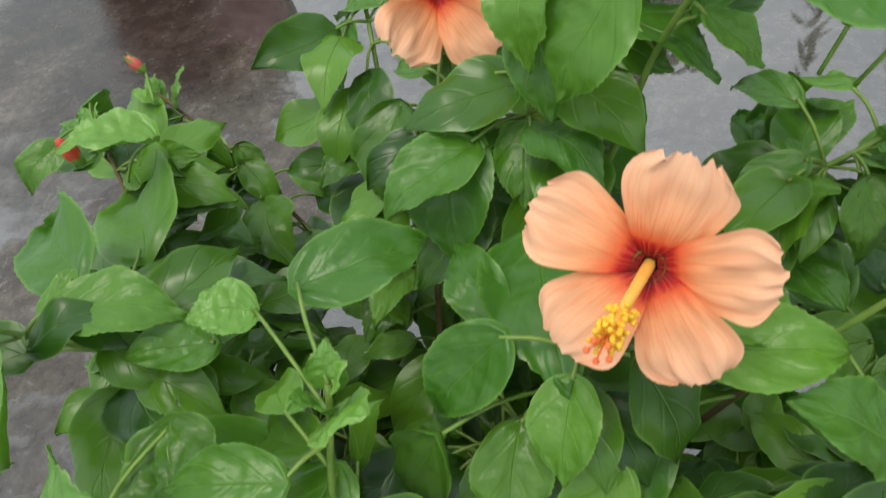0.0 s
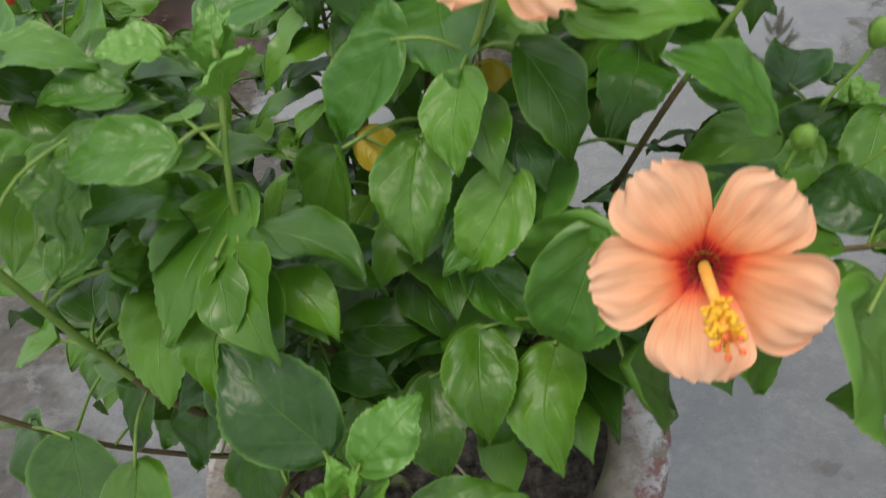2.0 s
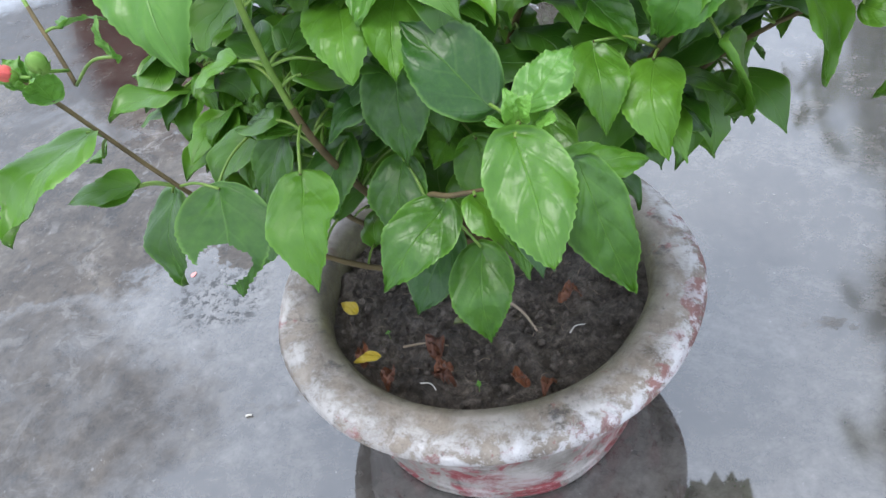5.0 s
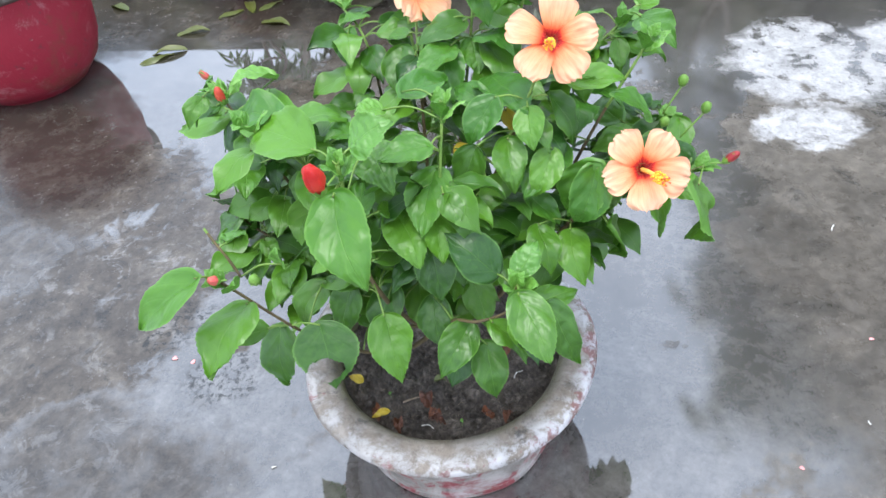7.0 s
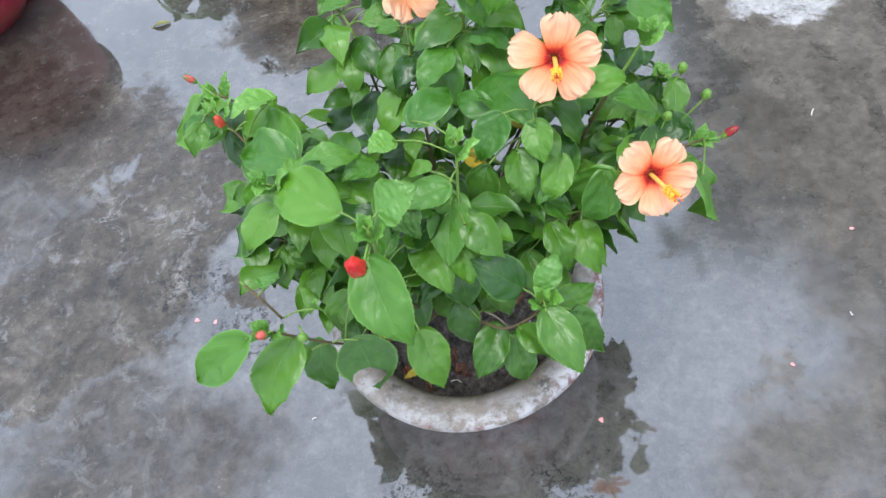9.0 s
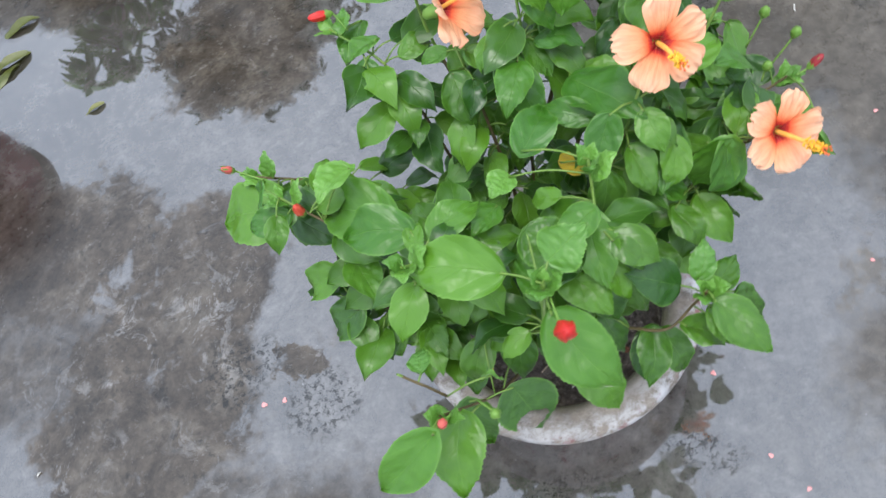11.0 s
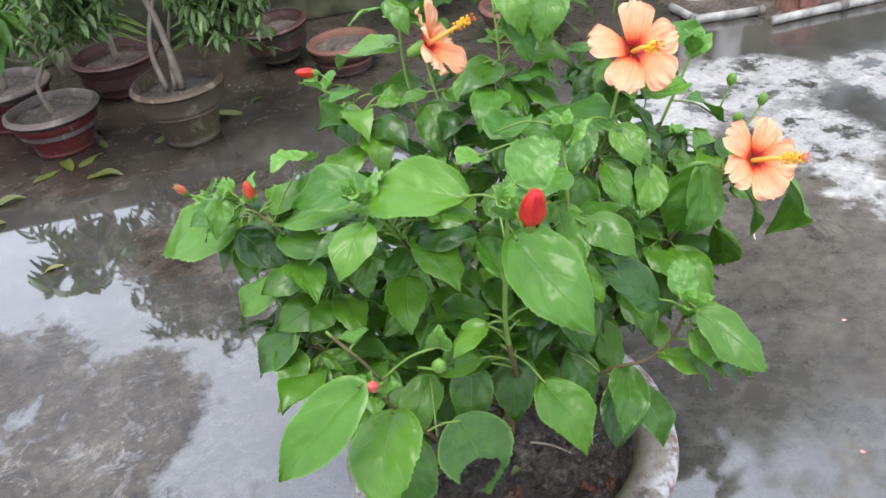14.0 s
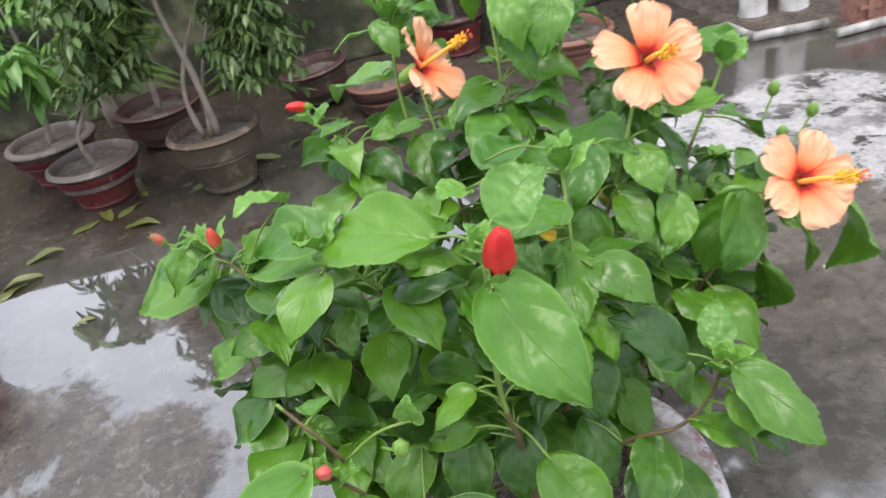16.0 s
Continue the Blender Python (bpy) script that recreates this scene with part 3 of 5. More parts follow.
# ---- leaves ----
def leaf_mesh(name, rng, material, teeth=0.012, fold=0.10, arch=0.07, curl=0.03, ripple=0.010, wild=0.012, hole=None, along=34, across=14, quilt=0.016):
    """One leaf of unit length along y, about 0.72 wide: rounded base, tapering tip, folded midrib, swollen panels between sunken side veins, saw-toothed edge."""
    bm = bmesh.new()
    uvl = bm.loops.layers.uv.new("UVMap")
    grid = []
    phase, twist, skew, low = rng.uniform(0, 9), rng.uniform(-0.14, 0.14), rng.uniform(-0.06, 0.06), rng.uniform(0.31, 0.41)
    droop, roll_, point, taper = rng.uniform(0.0, 0.22), rng.uniform(-0.20, 0.26), rng.uniform(1.35, 1.95), rng.uniform(0.10, 0.40)
    veins, saw = rng.uniform(3.2, 3.9), rng.randint(15, 19)
    for j in range(along + 1):
        s = j / along
        if s <= low:
            half = 0.345 * max(0.0, 1 - ((low - s) / low) ** 2.3) ** 0.5
        else:
            half = 0.345 * max(0.0, 1 - ((s - low) / (1 - low)) ** point) ** 0.92 * (1 - taper * max(0.0, (s - 0.74) / 0.26) ** 0.8)
        tooth = teeth * (1.0 - 2.0 * ((s * saw) % 1.0)) if 0.30 < s < 0.97 else 0.0
        row = []
        for i in range(across + 1):
            u = 2 * i / across - 1
            a = abs(u)
            edge = a ** 5
            x = u * (half + tooth * edge) + skew * math.sin(math.pi * s)
            y = s - 0.07 * a * max(0.0, 1 - s / 0.16) + 0.8 * tooth * edge
            z = fold * abs(x) - 0.55 * roll_ * u * u * half + arch * 4 * s * (1 - s) - droop * max(0.0, s - 0.6) ** 1.5 * 2 + ripple * math.sin(17 * s - 9 * a + phase) * a * 1.3
            z += curl * noise.noise((2.6 * x + phase, 2.6 * y, 0.7)) * 2 - curl * 1.2 * edge * math.sin(5 * s + phase) + twist * x * s
            z += wild * (noise.noise((9 * x + phase, 9 * y, 2.7)) + 0.5 * noise.noise((19 * x, 19 * y + phase, 5.1)))
            panel = abs(math.sin(math.pi * veins * (s - 0.34 * a - 0.06 * a * a) + (0.25 if u > 0 else 0.0)))
            z += quilt * (panel ** 0.7 - 0.6) * min(1.0, 2.6 * a) * (1 - 0.55 * a ** 3) * min(1.0, 6 * (1 - s)) * (0.55 + 1.3 * noise.noise((4 * x, 4 * y, phase)))
            z -= 0.011 * math.exp(-((u * half) / 0.018) ** 2) * (1 - s)
            row.append((bm.verts.new((x, y, z)), (0.5 + 0.5 * u, s), (x, y)))
        grid.append(row)
    for j in range(along):
        for i in range(across):
            quad = [grid[j][i], grid[j][i + 1], grid[j + 1][i + 1], grid[j + 1][i]]
            mx, my = sum(q[2][0] for q in quad) / 4, sum(q[2][1] for q in quad) / 4
            if hole and ((mx - hole[0]) / hole[2]) ** 2 + ((my - hole[1]) / hole[3]) ** 2 < 1 + 0.5 * noise.noise((9 * mx, 9 * my, 3.0)):
                continue
            f = bm.faces.new([q[0] for q in quad])
            for loop, q in zip(f.loops, quad):
                loop[uvl].uv = q[1]
    bmesh.ops.remove_doubles(bm, verts=bm.verts, dist=0.002)
    me = bpy.data.meshes.new(name)
    bm.to_mesh(me)
    bm.free()
    me.materials.append(material)
    for f in me.polygons:
        f.use_smooth = True
    return me


rng = random.Random(7)
LEAVES = [leaf_mesh("leaf", rng, LEAF, rng.uniform(0.008, 0.014), rng.uniform(0.02, 0.22), rng.uniform(0.02, 0.13), rng.uniform(0.03, 0.065), 0.012, rng.uniform(0.010, 0.022), quilt=rng.uniform(0.010, 0.022)) for _ in range(16)]
INNER = [leaf_mesh("leaf", rng, LEAF, 0.012, rng.uniform(0.02, 0.22), rng.uniform(0.02, 0.13), 0.05, 0.012, 0.014, along=14, across=6) for _ in range(8)]
SMOOTH = leaf_mesh("leaf", rng, MID_LEAF, 0.008, 0.07, 0.07, 0.040, 0.010, 0.016, quilt=0.012)
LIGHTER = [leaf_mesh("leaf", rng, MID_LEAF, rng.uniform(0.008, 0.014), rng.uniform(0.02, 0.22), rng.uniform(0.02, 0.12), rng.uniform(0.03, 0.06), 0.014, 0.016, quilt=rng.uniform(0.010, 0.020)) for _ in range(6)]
FOLDED = leaf_mesh("leaf", rng, MID_LEAF, 0.007, 0.34, 0.05, 0.02, 0.006, 0.010, quilt=0.008)
YOUNG = [leaf_mesh("leaf", rng, YOUNG_LEAF, 0.016, rng.uniform(0.10, 0.3), rng.uniform(0.02, 0.1), 0.05, 0.02, 0.035, quilt=0.02) for _ in range(5)]
CRINKLED = leaf_mesh("leaf", rng, LEAF, 0.014, 0.1, 0.05, 0.04, 0.02, 0.07, along=34, across=18, quilt=0.026)
YELLOWED = [leaf_mesh("leaf", rng, YELLOW_LEAF, 0.012, 0.1, 0.08, 0.06)]
HOLED = leaf_mesh("leaf", rng, LEAF, 0.010, 0.04, 0.05, 0.015, 0.004, 0.01, hole=(0.05, 0.66, 0.19, 0.18), along=44, across=34)
LITTER = [leaf_mesh("leaf", rng, LITTER_LEAF, 0.01, 0.2, 0.10, 0.08, along=20, across=8) for _ in range(3)]
DEAD = [leaf_mesh("leaf", rng, DRY_LEAF, 0.02, 0.35, 0.25, 0.16, 0.03, 0.30, along=20, across=10) for _ in range(4)]


def leaf_pose(base, tip, face, wide):
    """The matrix that lays a unit leaf from base to tip with its upper side towards face."""
    b, way = Vector(base), Vector(tip) - Vector(base)
    n = way.length
    y = way / n
    z = Vector(face)
    z = z - y * z.dot(y)
    z = z.normalized() if z.length > 1e-4 else y.orthogonal().normalized()
    x = y.cross(z)
    w = wide * n / 0.72
    return Matrix(((x[0] * w, y[0] * n, z[0] * n, b[0]), (x[1] * w, y[1] * n, z[1] * n, b[1]), (x[2] * w, y[2] * n, z[2] * n, b[2]), (0, 0, 0, 1)))

# ---- ground ----
bm = bmesh.new()
bmesh.ops.create_grid(bm, x_segments=1, y_segments=1, size=300)
ground = tagged(part("ground", bm, GROUND), "wet grey concrete yard with rain puddles and stains", "ground", kind="structure")

# ---- the pot ----
RIM_Z, RIM_IN, RIM_OUT, SOIL_Z = 0.187, 0.168, 0.220, 0.152
PX, PY = -0.012, 0.090


def cement_pot(label, place, rim_z, rim_in, rim_out, foot, soil_z, rim_mat, body_mat, lip=0.045, seed=0, group="", turn=0.0, seg=72, overhang=0.22, belly=0.0, collar=0.0):
    """A cast cement pot: a foot, a flaring body, a thick rolled rim, hollow inside down to the soil."""
    pot = thing("flower_pot", label, "flower pot", place, turn, group)
    bm = bmesh.new()
    neck = rim_out * (1 - overhang)
    t = rim_out - rim_in
    rings = lathe(bm, [(foot * 0.6, 0.0), (foot, 0.0), (foot + 0.004, 0.012), (foot + 0.35 * belly, 0.05 * rim_z), (foot + 0.12 * (neck - foot) + 0.75 * belly, 0.14 * rim_z), (foot + 0.25 * (neck - foot) + belly, 0.3 * rim_z), (foot + 0.62 * (neck - foot) + 0.7 * belly, 0.6 * rim_z), (neck - 0.004, rim_z - lip - 0.03), (neck, rim_z - lip - 0.008)], seg, 0.004, seed)
    cap(bm, rings[0], True)
    part("body", bm, body_mat, pot)
    bm = bmesh.new()
    lathe(bm, [(neck - 0.006, rim_z - lip - 0.010), (rim_out - 0.012, rim_z - lip), (rim_out - 0.002, rim_z - lip + 0.010), (rim_out, rim_z - 0.016), (rim_out - 0.004, rim_z - 0.006), (rim_out - 0.014, rim_z), (rim_in + 0.3 * t, rim_z + 0.001), (rim_in + 0.004, rim_z - 0.003), (rim_in - 0.002, rim_z - 0.012), (rim_in - 0.006, soil_z - 0.03)], seg, 0.004, seed + 5)
    part("rim", bm, rim_mat, pot)
    if collar:
        low, wide_ = rim_z - lip - collar, neck + 0.004
        bm = bmesh.new()
        lathe(bm, [(neck - 0.016, low - 0.004), (wide_ - 0.010, low), (wide_ - 0.004, low + 0.006), (wide_ - 0.006, low + 0.014), (wide_ - 0.003, low + 0.6 * collar), (wide_, rim_z - lip - 0.002)], seg, 0.004, seed + 9)
        part("collar", bm, body_mat, pot)
    return pot


def soil_bed(label, place, radius, height, seed=0, lumps=0.012, rings=64, seg=150):
    bm = bmesh.new()
    rows = []
    for j in range(rings + 1):
        r = radius * j / rings
        row = []
        for i in range(seg if j else 1):
            a = 2 * math.pi * i / seg
            x, y = r * math.cos(a), r * math.sin(a)
            z = lumps * (noise.noise((x * 22, y * 22, seed)) + 0.6 * noise.noise((x * 60, y * 60, seed + 3)) + 0.45 * noise.noise((x * 140, y * 140, seed + 7)) + 0.25 * noise.noise((x * 300, y * 300, seed + 9))) + 0.006 * (1 - j / rings)
            row.append(bm.verts.new((x, y, z)))
        rows.append(row)
    for i in range(seg):
        bm.faces.new((rows[0][0], rows[1][i], rows[1][(i + 1) % seg]))
    for lo, hi in zip(rows[1:], rows[2:]):
        for i in range(seg):
            bm.faces.new((lo[i], hi[i], hi[(i + 1) % seg], lo[(i + 1) % seg]))
    ob = part("soil", bm, SOIL)
    ob.matrix_basis = pose(place[0], place[1], height)
    return tagged(ob, label, "soil")


cement_pot("weathered limewashed cement flower pot with thick rim, red paint flaking", (PX, PY, 0), RIM_Z, RIM_IN, RIM_OUT, 0.158, SOIL_Z - 0.01, POT, POT_BODY, 0.030, overhang=0.13)
soil_bed("damp dark soil filling the cement flower pot", (PX, PY), RIM_IN - 0.001, SOIL_Z)

# ---- the hibiscus ----
plant = thing("hibiscus_plant", "bushy green hibiscus with peach flowers and red buds", "plant", (PX, PY, SOIL_Z))
BASE = Vector((PX, PY, SOIL_Z))
branches = []


def to_plant(ob):
    ob.parent = plant
    ob.matrix_parent_inverse = Matrix.Translation(-BASE)
    return ob


class Branch:
    """A stem through a few points; its leaf stalks are gathered into its mesh."""

    def __init__(self, *points, thick=0.0040, thin=0.0016, woody=True, green=0.57):
        self.line = bend(points, 6)
        n = len(self.line) - 1
        self.bm = bmesh.new()
        tube(self.bm, self.line, [thin + (thick - thin) * (1 - k / n) ** 2.0 for k in range(n + 1)], 7, 0 if woody else 1)
        for f in self.bm.faces:
            if f.calc_center_median().z > green:
                f.material_index = 1
        branches.append(self)

    def stalk(self, start, end, thin=0.0011):
        a, b = Vector(start), Vector(end)
        mid = (a + b) / 2 + Vector((0, 0, 0.12 * (b - a).length))
        tube(self.bm, bend([a, mid, b], 4), thin, 5, 1)

    def near(self, p):
        return min(self.line, key=lambda q: (q - p).length)


BLOOMS = (((0.141, 0.071, 0.682), (0.0, -0.77, 0.64)), ((0.229, -0.017, 0.579), (0.12, -0.78, 0.60)), ((-0.019, 0.250, 0.663), (0.74, -0.48, 0.46)))
BLOCK = (0.058, 0.058, 0.040)


def covers_flower(base, tip):
    """True where a leaf would hang in front of an open flower."""
    for (c, ax), wide_ in zip(BLOOMS, BLOCK):
        for f in (0.0, 0.35, 0.7, 1.0):
            d = Vector(base).lerp(Vector(tip), f) - Vector(c)
            along_ = d.dot(Vector(ax).normalized())
            if -0.012 < along_ < 2.4 * wide_ and (d - along_ * Vector(ax).normalized()).length < wide_:
                return True
    return False


def leaf(base, tip, face=None, wide=0.68, mesh=None, stalk=True):
    """One leaf of the hibiscus, from the end of its stalk to its tip."""
    if covers_flower(base, tip):
        return None
    me = mesh or LEAVES[leaf_rng.randrange(len(LEAVES))]
    # lighter green likelier higher up: younger leaves, and sky sheen put into the colour
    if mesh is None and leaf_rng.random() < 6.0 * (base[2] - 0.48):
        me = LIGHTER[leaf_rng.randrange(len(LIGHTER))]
    ob = new("leaf", me)
    if face is None:
        face = (base[0] * 1.6, (base[1] - 0.05) * 1.6 - 0.25, 1.0)
    ob.matrix_basis = leaf_pose(base, tip, face, wide)
    to_plant(ob)
    if stalk:
        b = Vector(base)
        br = min(branches, key=lambda q: (q.near(b) - b).length + (0.02 if q.near(b).z > b.z + 0.02 else 0))
        start = br.near(b)
        if (start - b).length < 0.12:
            br.stalk(start, b)
    taken.append(Vector(base) * 0.5 + Vector(tip) * 0.5)
    return ob


leaf_rng = random.Random(11)
taken = []

# stems, from the soil to the shoots
Branch((-0.011, 0.086, 0.225), (0.002, 0.073, 0.257), (0.036, 0.057, 0.419), (0.100, 0.060, 0.580), (0.137, 0.078, 0.670), thick=0.0070)
Branch((-0.006, 0.084, 0.225), (0.053, 0.053, 0.298), (0.137, 0.022, 0.445), (0.199, 0.005, 0.539), (0.223, -0.010, 0.575), thick=0.0063)
Branch((-0.014, 0.090, 0.225), (-0.015, 0.111, 0.352), (-0.016, 0.176, 0.533), (-0.020, 0.260, 0.650), thick=0.0056)
Branch((-0.015, 0.083, 0.225), (-0.034, 0.000, 0.330), (-0.051, -0.060, 0.437), (-0.065, -0.077, 0.525), (-0.062, -0.095, 0.660), thick=0.0046, thin=0.0022, green=0.49)
Branch((-0.015, 0.084, 0.225), (-0.068, -0.001, 0.271), (-0.134, -0.078, 0.392), (-0.201, -0.126, 0.545), thick=0.0042)
Branch((-0.014, 0.089, 0.225), (-0.106, 0.087, 0.325), (-0.201, 0.110, 0.509), (-0.270, 0.170, 0.585), thick=0.0042)
Branch((-0.011, 0.092, 0.225), (-0.055, 0.175, 0.379), (-0.090, 0.271, 0.569), (-0.140, 0.360, 0.600), thick=0.0035)
Branch((-0.008, 0.089, 0.225), (0.094, 0.097, 0.325), (0.217, 0.092, 0.445), (0.319, 0.081, 0.502), thick=0.0042)
Branch((-0.008, 0.083, 0.225), (0.000, -0.030, 0.355), (0.030, -0.098, 0.445), (0.056, -0.119, 0.466), (0.089, -0.109, 0.472), (0.098, -0.117, 0.517), thick=0.0026, thin=0.0015)
Branch((-0.011, 0.092, 0.225), (0.076, 0.160, 0.406), (0.170, 0.202, 0.557), (0.240, 0.230, 0.620), thick=0.0042)
Branch((-0.011, 0.089, 0.225), (-0.055, 0.065, 0.379), (-0.120, 0.022, 0.557), (-0.170, -0.020, 0.660), thick=0.0042)
Branch((-0.011, 0.092, 0.225), (0.016, 0.147, 0.419), (0.050, 0.200, 0.620), (0.060, 0.240, 0.720), thick=0.0035)
Branch((-0.008, 0.086, 0.225), (0.015, 0.015, 0.379), (0.020, -0.028, 0.557), (0.030, 0.000, 0.660), thick=0.0042)
Branch((-0.011, 0.092, 0.225), (-0.125, 0.195, 0.379), (-0.222, 0.234, 0.483), (-0.301, 0.256, 0.533), thick=0.0035)
Branch((-0.008, 0.089, 0.225), (0.125, 0.141, 0.352), (0.237, 0.182, 0.445), (0.298, 0.214, 0.483), thick=0.0035)
Branch((-0.014, 0.086, 0.225), (-0.107, 0.033, 0.298), (-0.184, 0.050, 0.406), (-0.253, 0.082, 0.445), thick=0.0035)
Branch((-0.02, 0.24, 0.50), (-0.035, 0.29, 0.60), (-0.032, 0.31, 0.67), (-0.026, 0.31, 0.716), thick=0.0025)
Branch((0.05, 0.17, 0.50), (0.095, 0.19, 0.60), (0.118, 0.20, 0.675), (0.143, 0.20, 0.730), thick=0.0028)
Branch((0.17, 0.10, 0.50), (0.20, 0.11, 0.56), (0.235, 0.12, 0.62), (0.250, 0.125, 0.650), thick=0.0022)
Branch((-0.012, 0.090, 0.125), (-0.013, 0.089, 0.16), (-0.010, 0.086, 0.20), (-0.011, 0.086, 0.255), thick=0.0105, thin=0.007)
Branch((-0.188, -0.104, 0.528), (-0.199, -0.095, 0.546), (-0.211, -0.086, 0.561), (-0.221, -0.078, 0.574), thick=0.0016, thin=0.0014)

# the leaves round the front and the rim side of the pot
leaf((-0.211, -0.148, 0.572), (-0.287, -0.158, 0.510), None, 0.52, FOLDED)
leaf((-0.136, -0.113, 0.554), (-0.137, -0.119, 0.580), None, 0.85, YOUNG[3])
leaf((-0.186, -0.118, 0.502), (-0.216, -0.190, 0.466), None, 0.74)
leaf((-0.175, -0.085, 0.425), (-0.172, -0.120, 0.362), None, 0.74)
leaf((-0.123, -0.097, 0.441), (-0.111, -0.140, 0.376), (0.15, -0.9, 0.7), 1.0, HOLED)
leaf((-0.044, -0.114, 0.472), (-0.027, -0.168, 0.425), None, 0.70)
leaf((0.045, -0.108, 0.452), (0.013, -0.158, 0.420), None, 0.64)
leaf((0.040, -0.098, 0.418), (0.020, -0.134, 0.372), None, 0.68)
leaf((0.062, -0.106, 0.412), (0.071, -0.144, 0.361), None, 0.68)
leaf((0.099, -0.131, 0.517), (0.128, -0.194, 0.489), None, 0.64)
leaf((0.128, -0.122, 0.495), (0.163, -0.143, 0.420), None, 0.50)
leaf((0.097, -0.100, 0.515), (0.120, -0.072, 0.537), None, 0.74, YOUNG[0])
leaf((0.078, -0.098, 0.515), (0.026, -0.076, 0.554), None, 0.77)
leaf((-0.066, -0.118, 0.642), (-0.035, -0.192, 0.596), None, 0.66, SMOOTH)
leaf((0.017, -0.012, 0.587), (0.004, -0.086, 0.560), None, 0.63)
leaf((0.080, 0.055, 0.628), (0.050, 0.030, 0.583))
leaf((0.150, 0.065, 0.557), (0.109, -0.007, 0.540))
leaf((0.092, 0.036, 0.586), (0.100, -0.010, 0.548))
leaf((-0.091, -0.068, 0.660), (-0.173, -0.014, 0.646), None, 0.62, SMOOTH)
leaf((-0.049, -0.081, 0.670), (-0.009, -0.077, 0.694), None, 1.05, YOUNG[1])
leaf((-0.013, 0.000, 0.572), (-0.050, -0.068, 0.601))
leaf((-0.200, -0.080, 0.555), (-0.190, -0.052, 0.546), None, 0.9, YOUNG[2])
# low on the front stems, in the shade
leaf((-0.045, -0.045, 0.448), (-0.062, -0.078, 0.392))
leaf((0.004, -0.066, 0.450), (0.012, -0.104, 0.402))
leaf((-0.092, -0.048, 0.455), (-0.108, -0.082, 0.402))
leaf((0.046, -0.036, 0.445), (0.062, -0.070, 0.398))
leaf((-0.020, -0.020, 0.425), (-0.008, -0.056, 0.376))
leaf((-0.130, -0.030, 0.440), (-0.160, -0.062, 0.395))
leaf((0.090, -0.020, 0.460), (0.105, -0.060, 0.415))
# the left side
leaf((-0.150, 0.030, 0.630), (-0.215, 0.070, 0.605))
leaf((-0.166, 0.080, 0.585), (-0.232, 0.153, 0.543))
leaf((-0.284, 0.203, 0.530), (-0.371, 0.247, 0.492), None, 0.85)
leaf((-0.272, 0.187, 0.522), (-0.230, 0.137, 0.496))
leaf((-0.255, 0.100, 0.505), (-0.300, 0.120, 0.455))
leaf((-0.250, 0.060, 0.470), (-0.300, 0.080, 0.410))
leaf((-0.179, 0.107, 0.534), (-0.192, 0.064, 0.502), None, 0.68)
leaf((-0.154, 0.081, 0.520), (-0.164, 0.055, 0.484))
leaf((-0.110, 0.071, 0.526), (-0.145, 0.034, 0.508), None, 0.66)
leaf((-0.183, 0.145, 0.613), (-0.225, 0.111, 0.634), None, 0.74, YOUNG[3])
leaf((-0.061, 0.023, 0.615), (-0.098, -0.001, 0.622))
leaf((-0.039, 0.038, 0.630), (-0.065, 0.020, 0.640), None, 0.95, YOUNG[4])
leaf((-0.049, -0.024, 0.627), (-0.020, -0.080, 0.615), None, 0.86, CRINKLED)
# the middle, under the flowers
leaf((0.029, 0.164, 0.632), (-0.009, 0.117, 0.611))
leaf((0.074, 0.131, 0.605), (0.115, 0.042, 0.620))
leaf((0.163, 0.070, 0.634), (0.223, 0.091, 0.620), None, 0.64)
leaf((0.248, 0.070, 0.583), (0.203, 0.060, 0.624))
leaf((0.184, -0.002, 0.572), (0.162, -0.013, 0.505))
leaf((0.202, 0.011, 0.621), (0.183, 0.012, 0.573))
leaf((0.123, -0.011, 0.503), (0.137, -0.056, 0.466))
leaf((0.114, 0.018, 0.523), (0.148, 0.003, 0.489))
leaf((0.188, -0.001, 0.574), (0.155, 0.006, 0.496))
leaf((-0.017, 0.051, 0.643), (0.026, 0.100, 0.625))
leaf((0.058, 0.016, 0.592), (0.037, -0.001, 0.538))
leaf((0.017, 0.174, 0.631), (0.030, 0.120, 0.580))
leaf((0.084, 0.146, 0.591), (0.139, 0.109, 0.589), None, 0.68)
leaf((0.058, 0.178, 0.632), (0.104, 0.153, 0.625))
leaf((0.140, 0.030, 0.575), (0.118, 0.001, 0.532))
leaf((0.208, 0.043, 0.539), (0.173, 0.000, 0.491))
leaf((-0.029, -0.039, 0.552), (0.000, -0.103, 0.535))
leaf((0.005, -0.049, 0.520), (0.015, -0.085, 0.460))
leaf((0.030, 0.080, 0.545), (0.060, 0.075, 0.520), None, 0.8, YELLOWED[0])
leaf((0.090, 0.130, 0.560), (0.115, 0.105, 0.535), None, 0.8, YELLOWED[0])
# the right side
leaf((0.268, 0.012, 0.597), (0.322, 0.028, 0.505), None, 0.64)
leaf((0.293, 0.001, 0.541), (0.302, 0.016, 0.445))
leaf((0.199, -0.020, 0.505), (0.212, 0.008, 0.440))
leaf((0.238, 0.004, 0.545), (0.262, 0.004, 0.462), None, 0.50)
leaf((0.168, 0.092, 0.723), (0.261, 0.161, 0.684))
